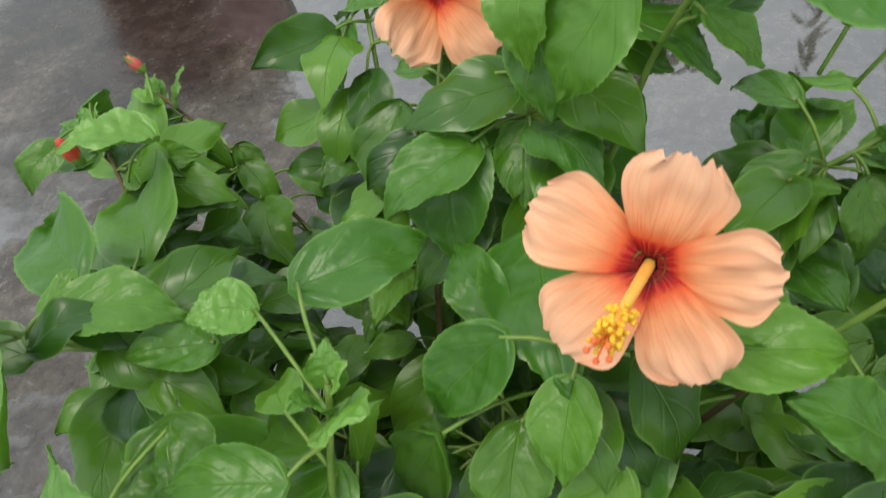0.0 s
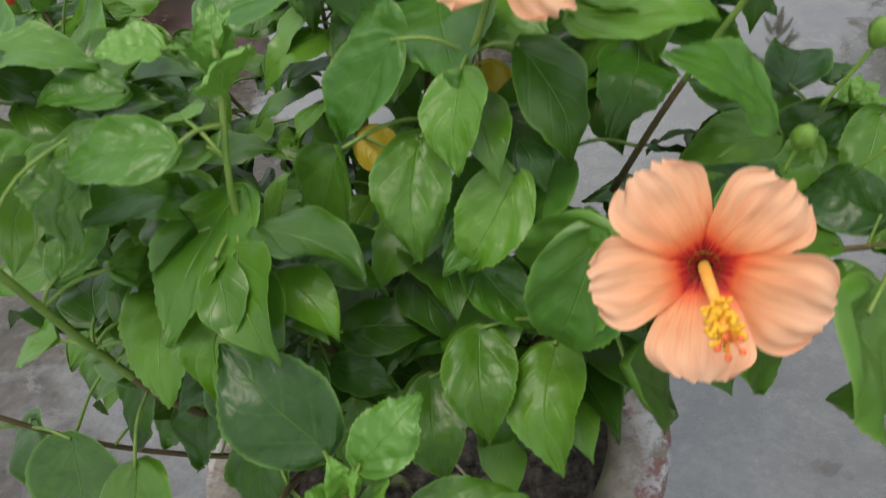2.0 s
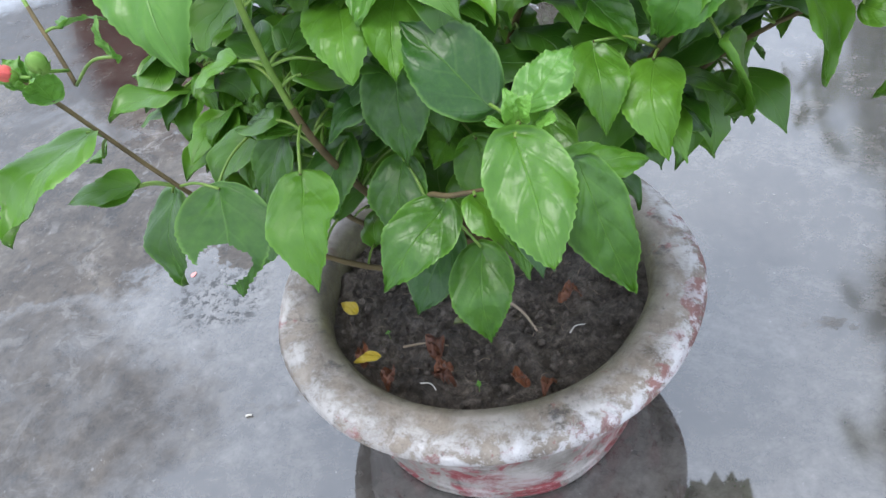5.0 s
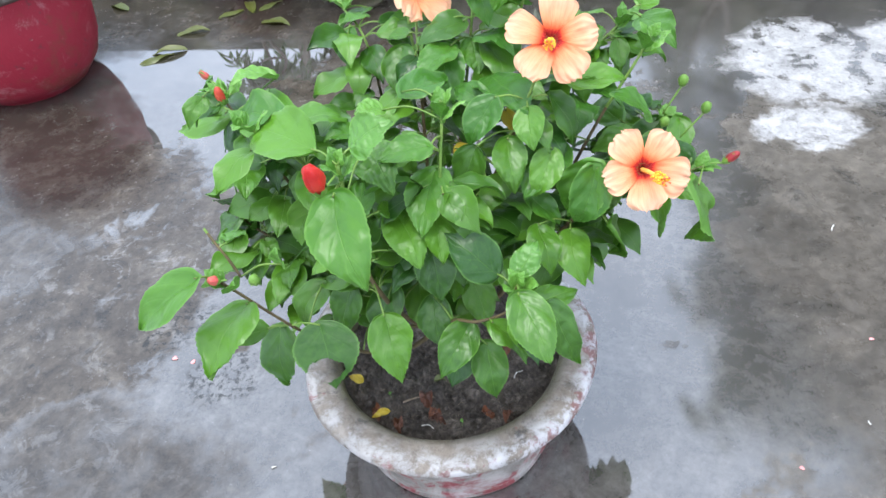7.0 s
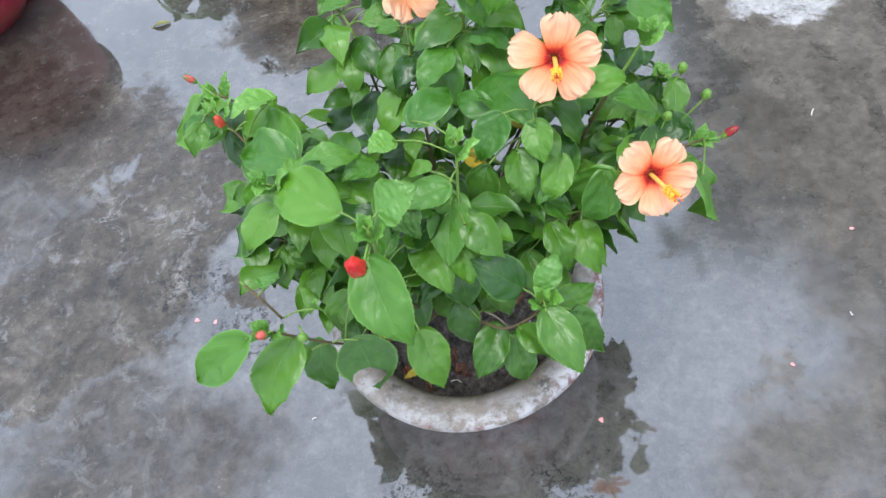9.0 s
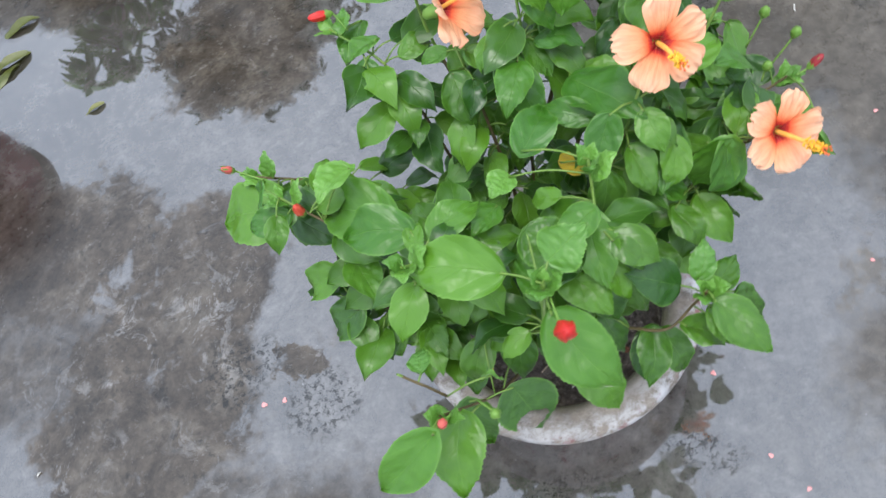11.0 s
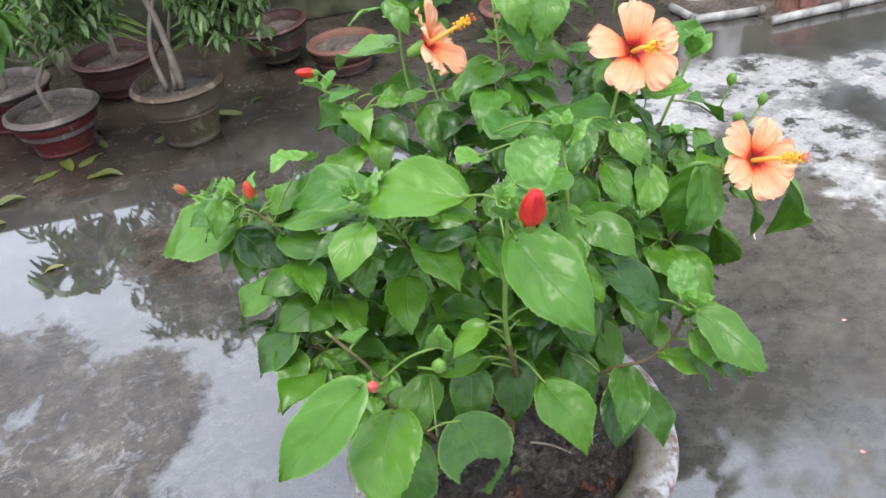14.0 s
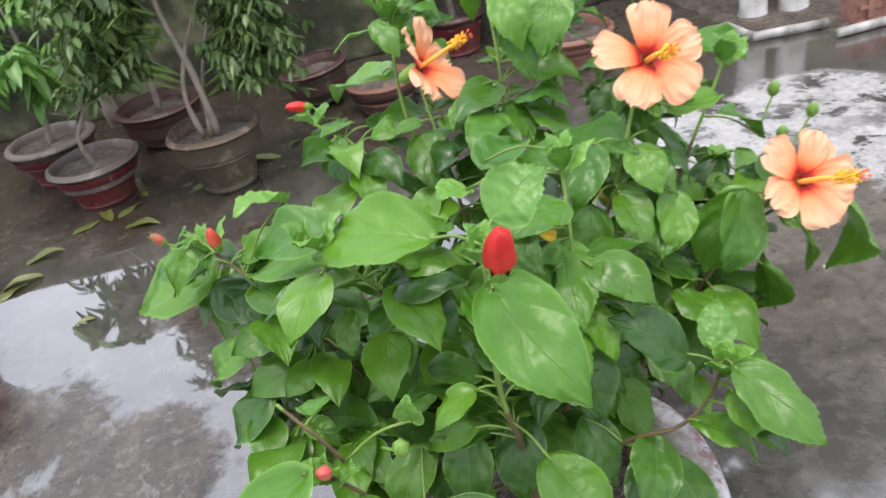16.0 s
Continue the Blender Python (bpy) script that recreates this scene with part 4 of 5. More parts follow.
# the back, round the third flower and its shoot
leaf((-0.045, 0.330, 0.640), (-0.098, 0.415, 0.595))
leaf((-0.100, 0.360, 0.590), (-0.140, 0.320, 0.575))
leaf((-0.094, 0.310, 0.603), (-0.139, 0.310, 0.581))
leaf((-0.052, 0.310, 0.695), (-0.094, 0.310, 0.687))
leaf((-0.038, 0.310, 0.711), (-0.051, 0.310, 0.735), None, 0.74, YOUNG[0])
leaf((-0.030, 0.310, 0.699), (-0.005, 0.310, 0.701), None, 0.8)
leaf((0.096, 0.200, 0.706), (0.046, 0.200, 0.712))
leaf((0.139, 0.200, 0.697), (0.168, 0.200, 0.672))


# the rest of the foliage, along the stems
fill_rng = random.Random(5)


def made_of(k):
    return int(k) % len(INNER)


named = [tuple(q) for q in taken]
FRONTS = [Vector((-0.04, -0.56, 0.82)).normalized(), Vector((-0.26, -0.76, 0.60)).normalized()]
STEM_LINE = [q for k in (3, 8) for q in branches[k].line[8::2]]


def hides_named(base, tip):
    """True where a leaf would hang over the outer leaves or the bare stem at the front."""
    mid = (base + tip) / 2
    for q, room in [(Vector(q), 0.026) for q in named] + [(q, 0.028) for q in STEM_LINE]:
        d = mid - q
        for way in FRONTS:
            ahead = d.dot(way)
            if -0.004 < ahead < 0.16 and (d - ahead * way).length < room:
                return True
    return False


def fill(count, keep_from, low=0.42, high=1.0, into=None, stems=range(16)):
    made = 0
    while made < count:
        br = branches[fill_rng.choice(stems)]
        k = int(len(br.line) * fill_rng.uniform(low, high))
        p = br.line[min(k, len(br.line) - 1)]
        a = fill_rng.uniform(0, 2 * math.pi)
        out = Vector((math.cos(a), math.sin(a), fill_rng.uniform(-0.1, 0.5))).normalized()
        base = p + out * fill_rng.uniform(0.012, 0.04)
        size = fill_rng.uniform(0.036, 0.068)
        drop = Vector((out.x + fill_rng.gauss(0, 0.35), out.y + fill_rng.gauss(0, 0.35), fill_rng.uniform(-0.95, 0.15))).normalized()
        tip = base + drop * size
        front = tip.y < -0.05 and tip.z < 0.44 and -0.21 < tip.x < 0.17
        if any((q - (base + tip) / 2).length < keep_from for q in taken) or front or tip.x > 0.322 or (tip.x < -0.055 and tip.y > 0.26) or tip.z < (0.36 if abs(tip.x) < 0.16 and tip.y < 0.04 else 0.29):
            made += 0.02
            continue
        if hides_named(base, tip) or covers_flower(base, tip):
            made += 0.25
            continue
        made += 1
        if into is None:
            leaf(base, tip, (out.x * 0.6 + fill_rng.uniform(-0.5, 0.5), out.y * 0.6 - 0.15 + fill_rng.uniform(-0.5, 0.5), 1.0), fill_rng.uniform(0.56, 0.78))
        else:
            into.append((INNER[made_of(made)], leaf_pose(base, tip, (out.x * 0.6 + fill_rng.uniform(-0.4, 0.4), out.y * 0.6 - 0.15 + fill_rng.uniform(-0.4, 0.4), 1.0), fill_rng.uniform(0.58, 0.74))))
            br.stalk(p, base)
            taken.append((base + tip) / 2)


fill(160, 0.022)
fill(62, 0.020, 0.60, 1.0, None, (2, 6, 9, 11, 14, 16, 17))
lower = []
fill(60, 0.018, 0.50, 1.0, lower, (5, 10, 13, 15, 6))
fill(75, 0.020, 0.30, 0.72, lower, (3, 4, 5, 10, 13, 15, 4, 15))
fill(60, 0.020, 0.45, 0.75, lower, (0, 1, 3, 8, 12))

# young leaves at the growing tips
for br in branches[:19]:
    p, way = br.line[-1], (br.line[-1] - br.line[-4]).normalized()
    for k in range(4):
        a = 1.9 * k + fill_rng.uniform(0, 1)
        side = Vector((math.cos(a), math.sin(a), 0.0))
        base = p - way * 0.006 * k + side * 0.003
        leaf(base, base + (side * (0.5 + 0.2 * k) + way + Vector((0, 0, 0.4))).normalized() * (0.016 + 0.006 * k), side * -0.7 + Vector((0, 0, 1)), fill_rng.uniform(0.7, 1.0), YOUNG[(k + len(taken)) % 5], False)

# the shaded leaves deep inside the bush
inner = []
fill(320, 0.003, 0.22, 0.85, inner)
for name_, group_, label_ in (("lower_foliage", lower, "small green leaves low on the stems"), ("inner_foliage", inner, "dense shaded green leaves inside the bush")):
    bm = bmesh.new()
    for me, m in group_:
        start = len(bm.verts)
        bm.from_mesh(me)
        bm.verts.ensure_lookup_table()
        for v in bm.verts[start:]:
            v.co = m @ v.co
    tagged(to_plant(part(name_, bm, LEAF)), label=label_, kind="stuff")


# flowers
def petal_mesh(name, seed):
    r = random.Random(seed)
    bm = bmesh.new()
    uvl = bm.loops.layers.uv.new("UVMap")
    ph = r.uniform(0, 9)
    rows = []
    na, nc = 18, 22
    for j in range(na + 1):
        s = j / na
        half = 0.085 + 0.435 * (s**0.72) * (1 - 0.20 * s**6)
        if s > 0.66:
            half *= math.sqrt(max(0.0, 1 - ((s - 0.66) / 0.40) ** 2.6))
        row = []
        for i in range(nc + 1):
            u = 2 * i / nc - 1
            edge = max(abs(u), s) ** 5
            frill = 0.050 * math.sin(8 * u + 4 * s + ph) * s**3 + 0.030 * math.sin(19 * u - 3 * s + 2 * ph) * s**4 + 0.08 * noise.noise((4 * u + ph, 4 * s, 1.0)) * s
            y = s * (1 - 0.07 * u * u * s) + 0.014 * edge * math.sin(13 * u + ph) + 0.009 * edge * math.sin(27 * u + 2 * ph)
            z = 0.20 * s * (1 - s) - 0.13 * s**2.2 + 0.10 * (u * half) ** 2 + frill
            row.append((bm.verts.new((u * half, y, z)), (0.5 + 0.5 * u, s)))
        rows.append(row)
    for j in range(na):
        for i in range(nc):
            q = [rows[j][i], rows[j][i + 1], rows[j + 1][i + 1], rows[j + 1][i]]
            f = bm.faces.new([v[0] for v in q])
            for loop, v in zip(f.loops, q):
                loop[uvl].uv = v[1]
    me = bpy.data.meshes.new(name)
    bm.to_mesh(me)
    bm.free()
    me.materials.append(PETAL)
    for f in me.polygons:
        f.use_smooth = True
    return me


PETALS = [petal_mesh("petal", s) for s in range(6)]


def flower(centre, axis, size=0.056, spin=0.0, open_=68, stamen=(0.0, 0.0, 1.0), back=None, full=1.0):
    """A peach hibiscus: green calyx, five ruffled petals, a long stamen tube with anthers and red stigmas."""
    c, ax = Vector(centre), Vector(axis).normalized()
    frame_ = ax.to_track_quat("Z", "Y").to_matrix().to_4x4()
    at_ = Matrix.Translation(c) @ frame_
    bm = bmesh.new()
    lathe(bm, [(0.0015, -0.026), (0.006, -0.022), (0.0075, -0.012), (0.0085, -0.004), (0.006, 0.002)], 12)
    if back:
        inv = at_.inverted()
        tube(bm, bend([inv @ Vector(q) for q in back] + [Vector((0, 0, -0.024))], 6), 0.0013, 6)
    bloom = part("flower", bm, CALYX, label="open peach hibiscus flower with a dark red throat")
    bloom.matrix_basis = at_
    to_plant(bloom)
    vary = random.Random(int(spin) + 60)
    for k in range(5):
        ob = new("petal", PETALS[(k + int(spin)) % 6])
        ob.parent = bloom
        lift = open_ + (4 if k % 2 else -3) + vary.uniform(-7, 7)
        long_ = size * vary.uniform(0.93, 1.05)
        ob.matrix_basis = pose(0, 0, 0, 0, 0, spin + 72 * k + vary.uniform(-7, 7)) @ pose(0, 0.003, 0, 90 - lift, 6 + vary.uniform(-5, 9), 0) @ Matrix.Diagonal((full * long_ * vary.uniform(0.98, 1.10), long_, long_, 1))
    tipv = (frame_.inverted() @ Vector((*stamen, 0))).to_3d()
    bm = bmesh.new()
    line = bend([(0, 0, -0.004), tipv * 0.3 + Vector((0, 0, 0.004)), tipv * 0.65, tipv * 0.9], 6)
    tube(bm, line, [0.0026 - 0.0009 * i / (len(line) - 1) for i in range(len(line))], 8)
    part("stamen_tube", bm, STAMEN, bloom, "orange-yellow stamen tube")
    r = random.Random(int(spin * 10))
    bm = bmesh.new()
    way = tipv.normalized()
    for _ in range(90):
        at = 0.55 + 0.43 * r.random() ** 0.6
        o = Vector((r.gauss(0, 1), r.gauss(0, 1), r.gauss(0, 1)))
        o = (o - way * o.dot(way)).normalized() * r.uniform(0.0024, 0.0056)
        q = tipv * at + o
        tube(bm, [tipv * (at - 0.02), q], 0.00028, 4)
        blob(bm, q, (0.0012, 0.0012, 0.0010), 4, 6)
    part("pollen", bm, ANTHER, bloom, "cluster of yellow pollen anthers")
    bm = bmesh.new()
    side = way.orthogonal().normalized()
    for k in range(5):
        d = Matrix.Rotation(2 * math.pi * k / 5, 3, way) @ side
        q = tipv * 1.0 + d * 0.004 + way * 0.004
        tube(bm, [tipv * 0.88, tipv * 0.97 + d * 0.0015, q], 0.0004, 4)
        blob(bm, q, (0.0013, 0.0013, 0.0013), 4, 6)
    part("stigma", bm, STIGMA, bloom, "five red stigma lobes")
    return bloom


def bud(centre, axis, length=0.03, width=0.011, material=None, calyx=0.45, back=None):
    """A closed bud of furled petals in a green calyx."""
    ax = Vector(axis).normalized()
    at_ = Matrix.Translation(centre) @ ax.to_track_quat("Z", "Y").to_matrix().to_4x4()
    bm = bmesh.new()
    seg, rows = 45, []
    for j in range(17):
        s = j / 16
        wide_ = width * 1.16 * (0.5 + 0.5 * min(1.0, s / 0.35)) * max(0.06, 1 - max(0.0, (s - 0.42) / 0.60) ** 2.4) ** 0.6
        ring = []
        for k in range(seg):
            a = 2 * math.pi * k / seg
            lap = (5 * k / seg + 0.9 * s + 0.15 * math.sin(5 * s)) % 1.0
            r = wide_ * (0.90 + 0.24 * lap ** 1.6 * min(1.0, 3 * s))
            ring.append(bm.verts.new((r * math.cos(a), r * math.sin(a), length * (s - 0.5) * (1.0 + 0.03 * lap))))
        rows.append(ring)
    for lo, hi in zip(rows, rows[1:]):
        for k in range(seg):
            bm.faces.new((lo[k], lo[(k + 1) % seg], hi[(k + 1) % seg], hi[k]))
    cap(bm, rows[0], True)
    cap(bm, rows[-1])
    ob = part("bud", bm, material or BUD_RED, label="closed red hibiscus bud" if material is BUD_RED else "")
    ob.matrix_basis = at_
    to_plant(ob)
    bm = bmesh.new()
    w = width * 0.95
    rings = lathe(bm, [(w * 0.3, -0.62 * length), (w * 0.85, -0.52 * length), (w * 1.12, (-0.5 + 0.5 * calyx) * length)], 15)
    for k in range(0, 15, 3):
        lo = [rings[-1][(k + d) % 15] for d in range(4)]
        tipv = bm.verts.new(sum((v.co for v in lo), Vector()) / 4 * 1.0 + Vector((0, 0, calyx * 0.6 * length)))
        for d in range(3):
            bm.faces.new((lo[d], lo[d + 1], tipv))
    for k in range(7):
        a = 2 * math.pi * k / 7
        d = Vector((math.cos(a), math.sin(a), 0.5))
        tube(bm, [d * w * 0.4 + Vector((0, 0, -0.6 * length)), d * w * 1.5 + Vector((0, 0, -0.45 * length))], [0.0006, 0.0002], 4)
    if back:
        inv = at_.inverted()
        tube(bm, bend([inv @ Vector(q) for q in back] + [Vector((0, 0, -0.6 * length))], 5), 0.0011, 6)
    part("calyx", bm, CALYX, ob)
    return ob


flower((0.141, 0.071, 0.682), (0.0, -0.77, 0.64), 0.0445, -3, 72, (-0.005, -0.051, 0.024), [(0.135, 0.10, 0.655)], 0.99)
flower((0.229, -0.017, 0.579), (0.12, -0.78, 0.60), 0.0435, 33, 66, (0.012, -0.052, 0.026), [(0.222, -0.005, 0.575)], 1.08)
flower((-0.019, 0.250, 0.663), (0.74, -0.48, 0.46), 0.047, 40, 60, (0.052, -0.012, 0.024), [(-0.02, 0.275, 0.65)], 1.08)
bud((-0.067, -0.154, 0.691), (0.0, -0.38, 0.92), 0.041, 0.0076, BUD_RED, 0.30, [(-0.062, -0.11, 0.66)])
bud((-0.200, -0.137, 0.557), (-0.5, -0.5, 0.6), 0.013, 0.0040, BUD_PINK, 0.45, [(-0.19, -0.13, 0.55)])
bud((-0.326, 0.271, 0.549), (-0.55, 0.0, 0.7), 0.017, 0.0040, BUD_PINK, 1.05, [(-0.29, 0.24, 0.54)])
bud((-0.251, 0.131, 0.602), (-0.08, -0.1, 1.0), 0.024, 0.0046, BUD_ORANGE, 0.62, [(-0.25, 0.14, 0.585)])
bud((-0.144, 0.375, 0.612), (-0.9, 0.0, 0.25), 0.028, 0.0050, BUD_RED, 0.4, [(-0.12, 0.34, 0.605)])
bud((0.345, 0.072, 0.521), (0.7, 0.0, 0.6), 0.020, 0.0041, BUD_DARK, 0.75, [(0.32, 0.07, 0.515)])

bud((0.261, 0.053, 0.588), (0.3, -0.1, 1.0), 0.011, 0.0042, CALYX, 0.6, [(0.255, 0.05, 0.57)])
bud((-0.149, -0.156, 0.576), (-0.1, -0.3, 1.0), 0.012, 0.0045, CALYX, 0.6, [(-0.16, -0.13, 0.555)])
bud((0.143, 0.200, 0.735), (0.1, 0.0, 1.0), 0.012, 0.0045, CALYX, 0.6, [(0.130, 0.2, 0.70)])
bud((-0.026, 0.310, 0.722), (0.0, 0.0, 1.0), 0.012, 0.0045, CALYX, 0.6, [(-0.028, 0.31, 0.69)])
bud((0.287, 0.104, 0.606), (0.1, -0.1, 1.0), 0.013, 0.0045, CALYX, 0.6, [(0.268, 0.10, 0.565)])
bud((0.309, 0.076, 0.588), (0.2, -0.1, 1.0), 0.013, 0.0045, CALYX, 0.6, [(0.285, 0.075, 0.55)])
bud((0.197, 0.204, 0.702), (0.0, 0.0, 1.0), 0.011, 0.0042, CALYX, 0.6, [(0.19, 0.20, 0.67)])
bud((0.220, 0.195, 0.712), (0.1, 0.0, 1.0), 0.012, 0.0042, CALYX, 0.6, [(0.205, 0.195, 0.67)])


for b_ in branches:
    to_plant(part("stem", b_.bm, [BROWN_STEM, GREEN_STEM]))

# ---- what lies on the soil ----
def lay(name, mesh, label, category, at, turn, size, wide=0.72, tilt=0.0, roll_=0.0, group="", flat=1.0):
    """A loose leaf, petal or scrap lying at a place."""
    ob = new(name, mesh)
    ob.matrix_basis = pose(*at, tilt, roll_, turn) @ Matrix.Diagonal((size * wide / 0.72, size, size * flat, 1))
    return tagged(ob, label, category, group)


def stick(name, label, category, a, b, thick, material, sag=0.004, group=""):
    p, q = Vector(a), Vector(b)
    bm = bmesh.new()
    mid = (q - p) / 2
    side = Vector((-mid.y, mid.x, 0)).normalized() * sag
    tube(bm, bend([Vector((0, 0, 0)), mid + side, q - p], 5), [thick * (1 - 0.03 * k) for k in range(11)], 6)
    ob = part(name, bm, material)
    ob.matrix_basis = pose(*p)
    return tagged(ob, label, category, group)


TOP = SOIL_Z + 0.010
stick("twig", "short dry twig lying on dark soil", "twig", (-0.074, -0.004, TOP), (-0.029, 0.004, TOP), 0.0013, TWIG)
stick("twig", "grey-brown twig lying on dark soil", "twig", (0.012, 0.071, TOP + 0.002), (0.054, 0.034, TOP), 0.0018, TWIG)
stick("straw", "bleached white straw scrap on the soil", "straw", (0.086, 0.036, TOP), (0.099, 0.049, TOP), 0.0007, STRAW)
stick("straw", "bleached white straw scrap on the soil", "straw", (-0.044, -0.044, TOP), (-0.027, -0.049, TOP), 0.0007, STRAW)
for x, y, turn, size, k in ((-0.100, -0.031, 40, 0.030, 0), (-0.078, -0.033, 190, 0.028, 1), (-0.038, -0.011, 10, 0.034, 2), (-0.019, -0.020, 120, 0.026, 3), (-0.033, -0.029, 250, 0.030, 1), (0.057, -0.027, 70, 0.024, 0), (0.079, -0.021, 160, 0.024, 2), (0.068, 0.080, 300, 0.032, 3), (-0.109, 0.136, 20, 0.030, 1), (-0.115, 0.093, 280, 0.028, 0), (0.060, 0.232, 60, 0.030, 2), (0.086, 0.198, 200, 0.034, 3), (0.140, 0.119, 110, 0.034, 0), (0.10, 0.20, 20, 0.028, 1)):
    lay("dead_leaf", DEAD[k], "curled rust-brown dead leaf on dark soil", "leaf", (x, y, TOP - 0.002), turn, size * 0.8, 0.7, group="dead leaves in the pot")
lay("fallen_leaf", YELLOWED[0], "small yellow fallen leaf on the soil", "leaf", (-0.138, 0.032, TOP), 60, 0.026, 0.6)
lay("fallen_leaf", YELLOWED[0], "pale yellow fallen leaf on dead leaves", "leaf", (-0.091, -0.024, TOP + 0.006), 110, 0.026, 0.5)
lay("fallen_leaf", LITTER[0], "pale green fallen leaf on the soil", "leaf", (-0.030, 0.033, TOP), 280, 0.018, 0.6)
for x, y in ((0.134, 0.124), (-0.093, 0.010), (0.097, 0.171), (0.012, -0.040), (0.112, 0.160)):
    sprout = thing("sprout", "tiny green weed sprout in the soil", "plant", (x, y, TOP - 0.004), 40 * x * 50, "weed sprouts in the pot")
    bm = bmesh.new()
    tube(bm, [(0, 0, -0.004), (0.001, 0, 0.005)], 0.0004, 5)
    part("stem", bm, GREEN_STEM, sprout)
    for k in range(4):
        blade = new("leaf", YOUNG[k])
        blade.parent = sprout
        blade.matrix_basis = pose(0.001, 0, 0.005, 48, 0, 97 * k) @ Matrix.Scale(0.006 - 0.001 * k, 4)

# crumbs of soil
r = random.Random(21)
bm = bmesh.new()
for _ in range(2600):
    a, d = r.uniform(0, 2 * math.pi), (RIM_IN - 0.012) * math.sqrt(r.random())
    s = 0.0007 + 0.0040 * r.random() ** 4
    blob(bm, (d * math.cos(a), d * math.sin(a), 0.006 + r.uniform(-0.003, 0.004)), (s, s * r.uniform(0.6, 1), s * 0.7), 4, 6, (r.gauss(0, 1), r.gauss(0, 1), 1))
crumbs = part("soil_crumbs", bm, SOIL, smooth=False)
crumbs.matrix_basis = pose(PX, PY, SOIL_Z)
tagged(crumbs, "loose dark soil crumbs on the potting soil", "soil", kind="stuff")

# fine rootlets and straw bits on the soil
bm = bmesh.new()
for _ in range(70):
    a, d, turn = r.uniform(0, 2 * math.pi), (RIM_IN - 0.02) * math.sqrt(r.random()), r.uniform(0, 2 * math.pi)
    p, n = Vector((d * math.cos(a), d * math.sin(a), 0.008 + r.uniform(0, 0.004))), r.uniform(0.005, 0.014)
    w = Vector((math.cos(turn), math.sin(turn), 0)) * n
    tube(bm, bend([p, p + w * 0.5 + Vector((w.y, -w.x, 0)) * r.uniform(-0.3, 0.3), p + w], 3), r.uniform(0.00014, 0.00032), 4)
rootlets = part("rootlets", bm, TWIG)
rootlets.matrix_basis = pose(PX, PY, SOIL_Z)
tagged(rootlets, "fine dry rootlets scattered over the potting soil", "roots", kind="stuff")

# ---- on the wet ground ----
PETAL_BIT = petal_mesh("fallen_petal", 31)
PETAL_BIT.materials.clear()
PETAL_BIT.materials.append(PETAL_PINK)
for x, y, turn, size in ((0.185, -0.079, 20, 0.010), (-0.534, 0.212, 70, 0.012), (-0.500, 0.210, 160, 0.010), (0.511, -0.021, 30, 0.008), (0.692, 0.226, 80, 0.008), (0.190, -0.220, 200, 0.008), (0.210, -0.290, 300, 0.008), (0.160, -0.390, 10, 0.008), (0.220, -0.390, 90, 0.010)):
    lay("fallen_petal", PETAL_BIT, "tiny pink petal scrap on wet concrete", "petal", (x, y, 0.001), turn, size, 0.7, group="petal scraps on the ground")
for x, y, turn, n in ((0.707, 0.505, 60, 0.022), (-0.303, -0.013, 20, 0.010), (0.63, 0.06, 100, 0.009), (-0.98, 0.28, 30, 0.010)):
    c = Vector((math.cos(radians(turn)), math.sin(radians(turn)), 0)) * n * 0.4
    stick("paper_scrap", "small white scrap on the wet concrete", "scrap", Vector((x, y, 0.002)) - c, Vector((x, y, 0.002)) + c, 0.0016, STRAW, 0.001, "white scraps on the ground")
for x, y, turn, size, k in ((-0.713, 1.590, 20, 0.095, 0), (-0.750, 1.610, 130, 0.085, 1), (-0.665, 1.520, 250, 0.10, 2), (-0.69, 1.60, 310, 0.08, 1), (-0.868, 1.373, 100, 0.11, 0), (-0.479, 1.641, 300, 0.085, 1), (-0.222, 1.713, 80, 0.11, 2), (-0.706, 1.094, 100, 0.05, 0), (-0.98, 1.30, 300, 0.10, 1), (-0.92, 1.47, 280, 0.10, 2), (-1.15, 1.66, 60, 0.09, 0), (-0.62, 1.69, 20, 0.06, 1), (-0.15, 1.80, 140, 0.06, 2)):
    lay("fallen_leaf", LITTER[k], "long yellow-green fallen leaf on wet concrete", "leaf", (x, y, 0.003), turn, size, 0.36, group="fallen leaves on the ground", flat=0.35)

# ---- the yard behind ----
def wall(name, label, start, end, height, thick):
    a, b = Vector(start), Vector(end)
    bm = bmesh.new()
    n = (b - a).normalized()
    box(bm, ((b - a).length, thick, height), (0, 0, height / 2), bevel=0.008)
    ob = part(name, bm, WALL, smooth=False)
    ob.matrix_basis = pose(*((a + b) / 2 + Vector((-n.y, n.x, 0)) * thick / 2), 0, 0, math.degrees(math.atan2(n.y, n.x)))
    return tagged(ob, label, "wall", kind="structure")


wall("wall_north", "grey plastered yard wall, dark with moss and damp", (-4.0, 2.80, 0), (4.0, 2.06, 0), 0.64, 0.12)


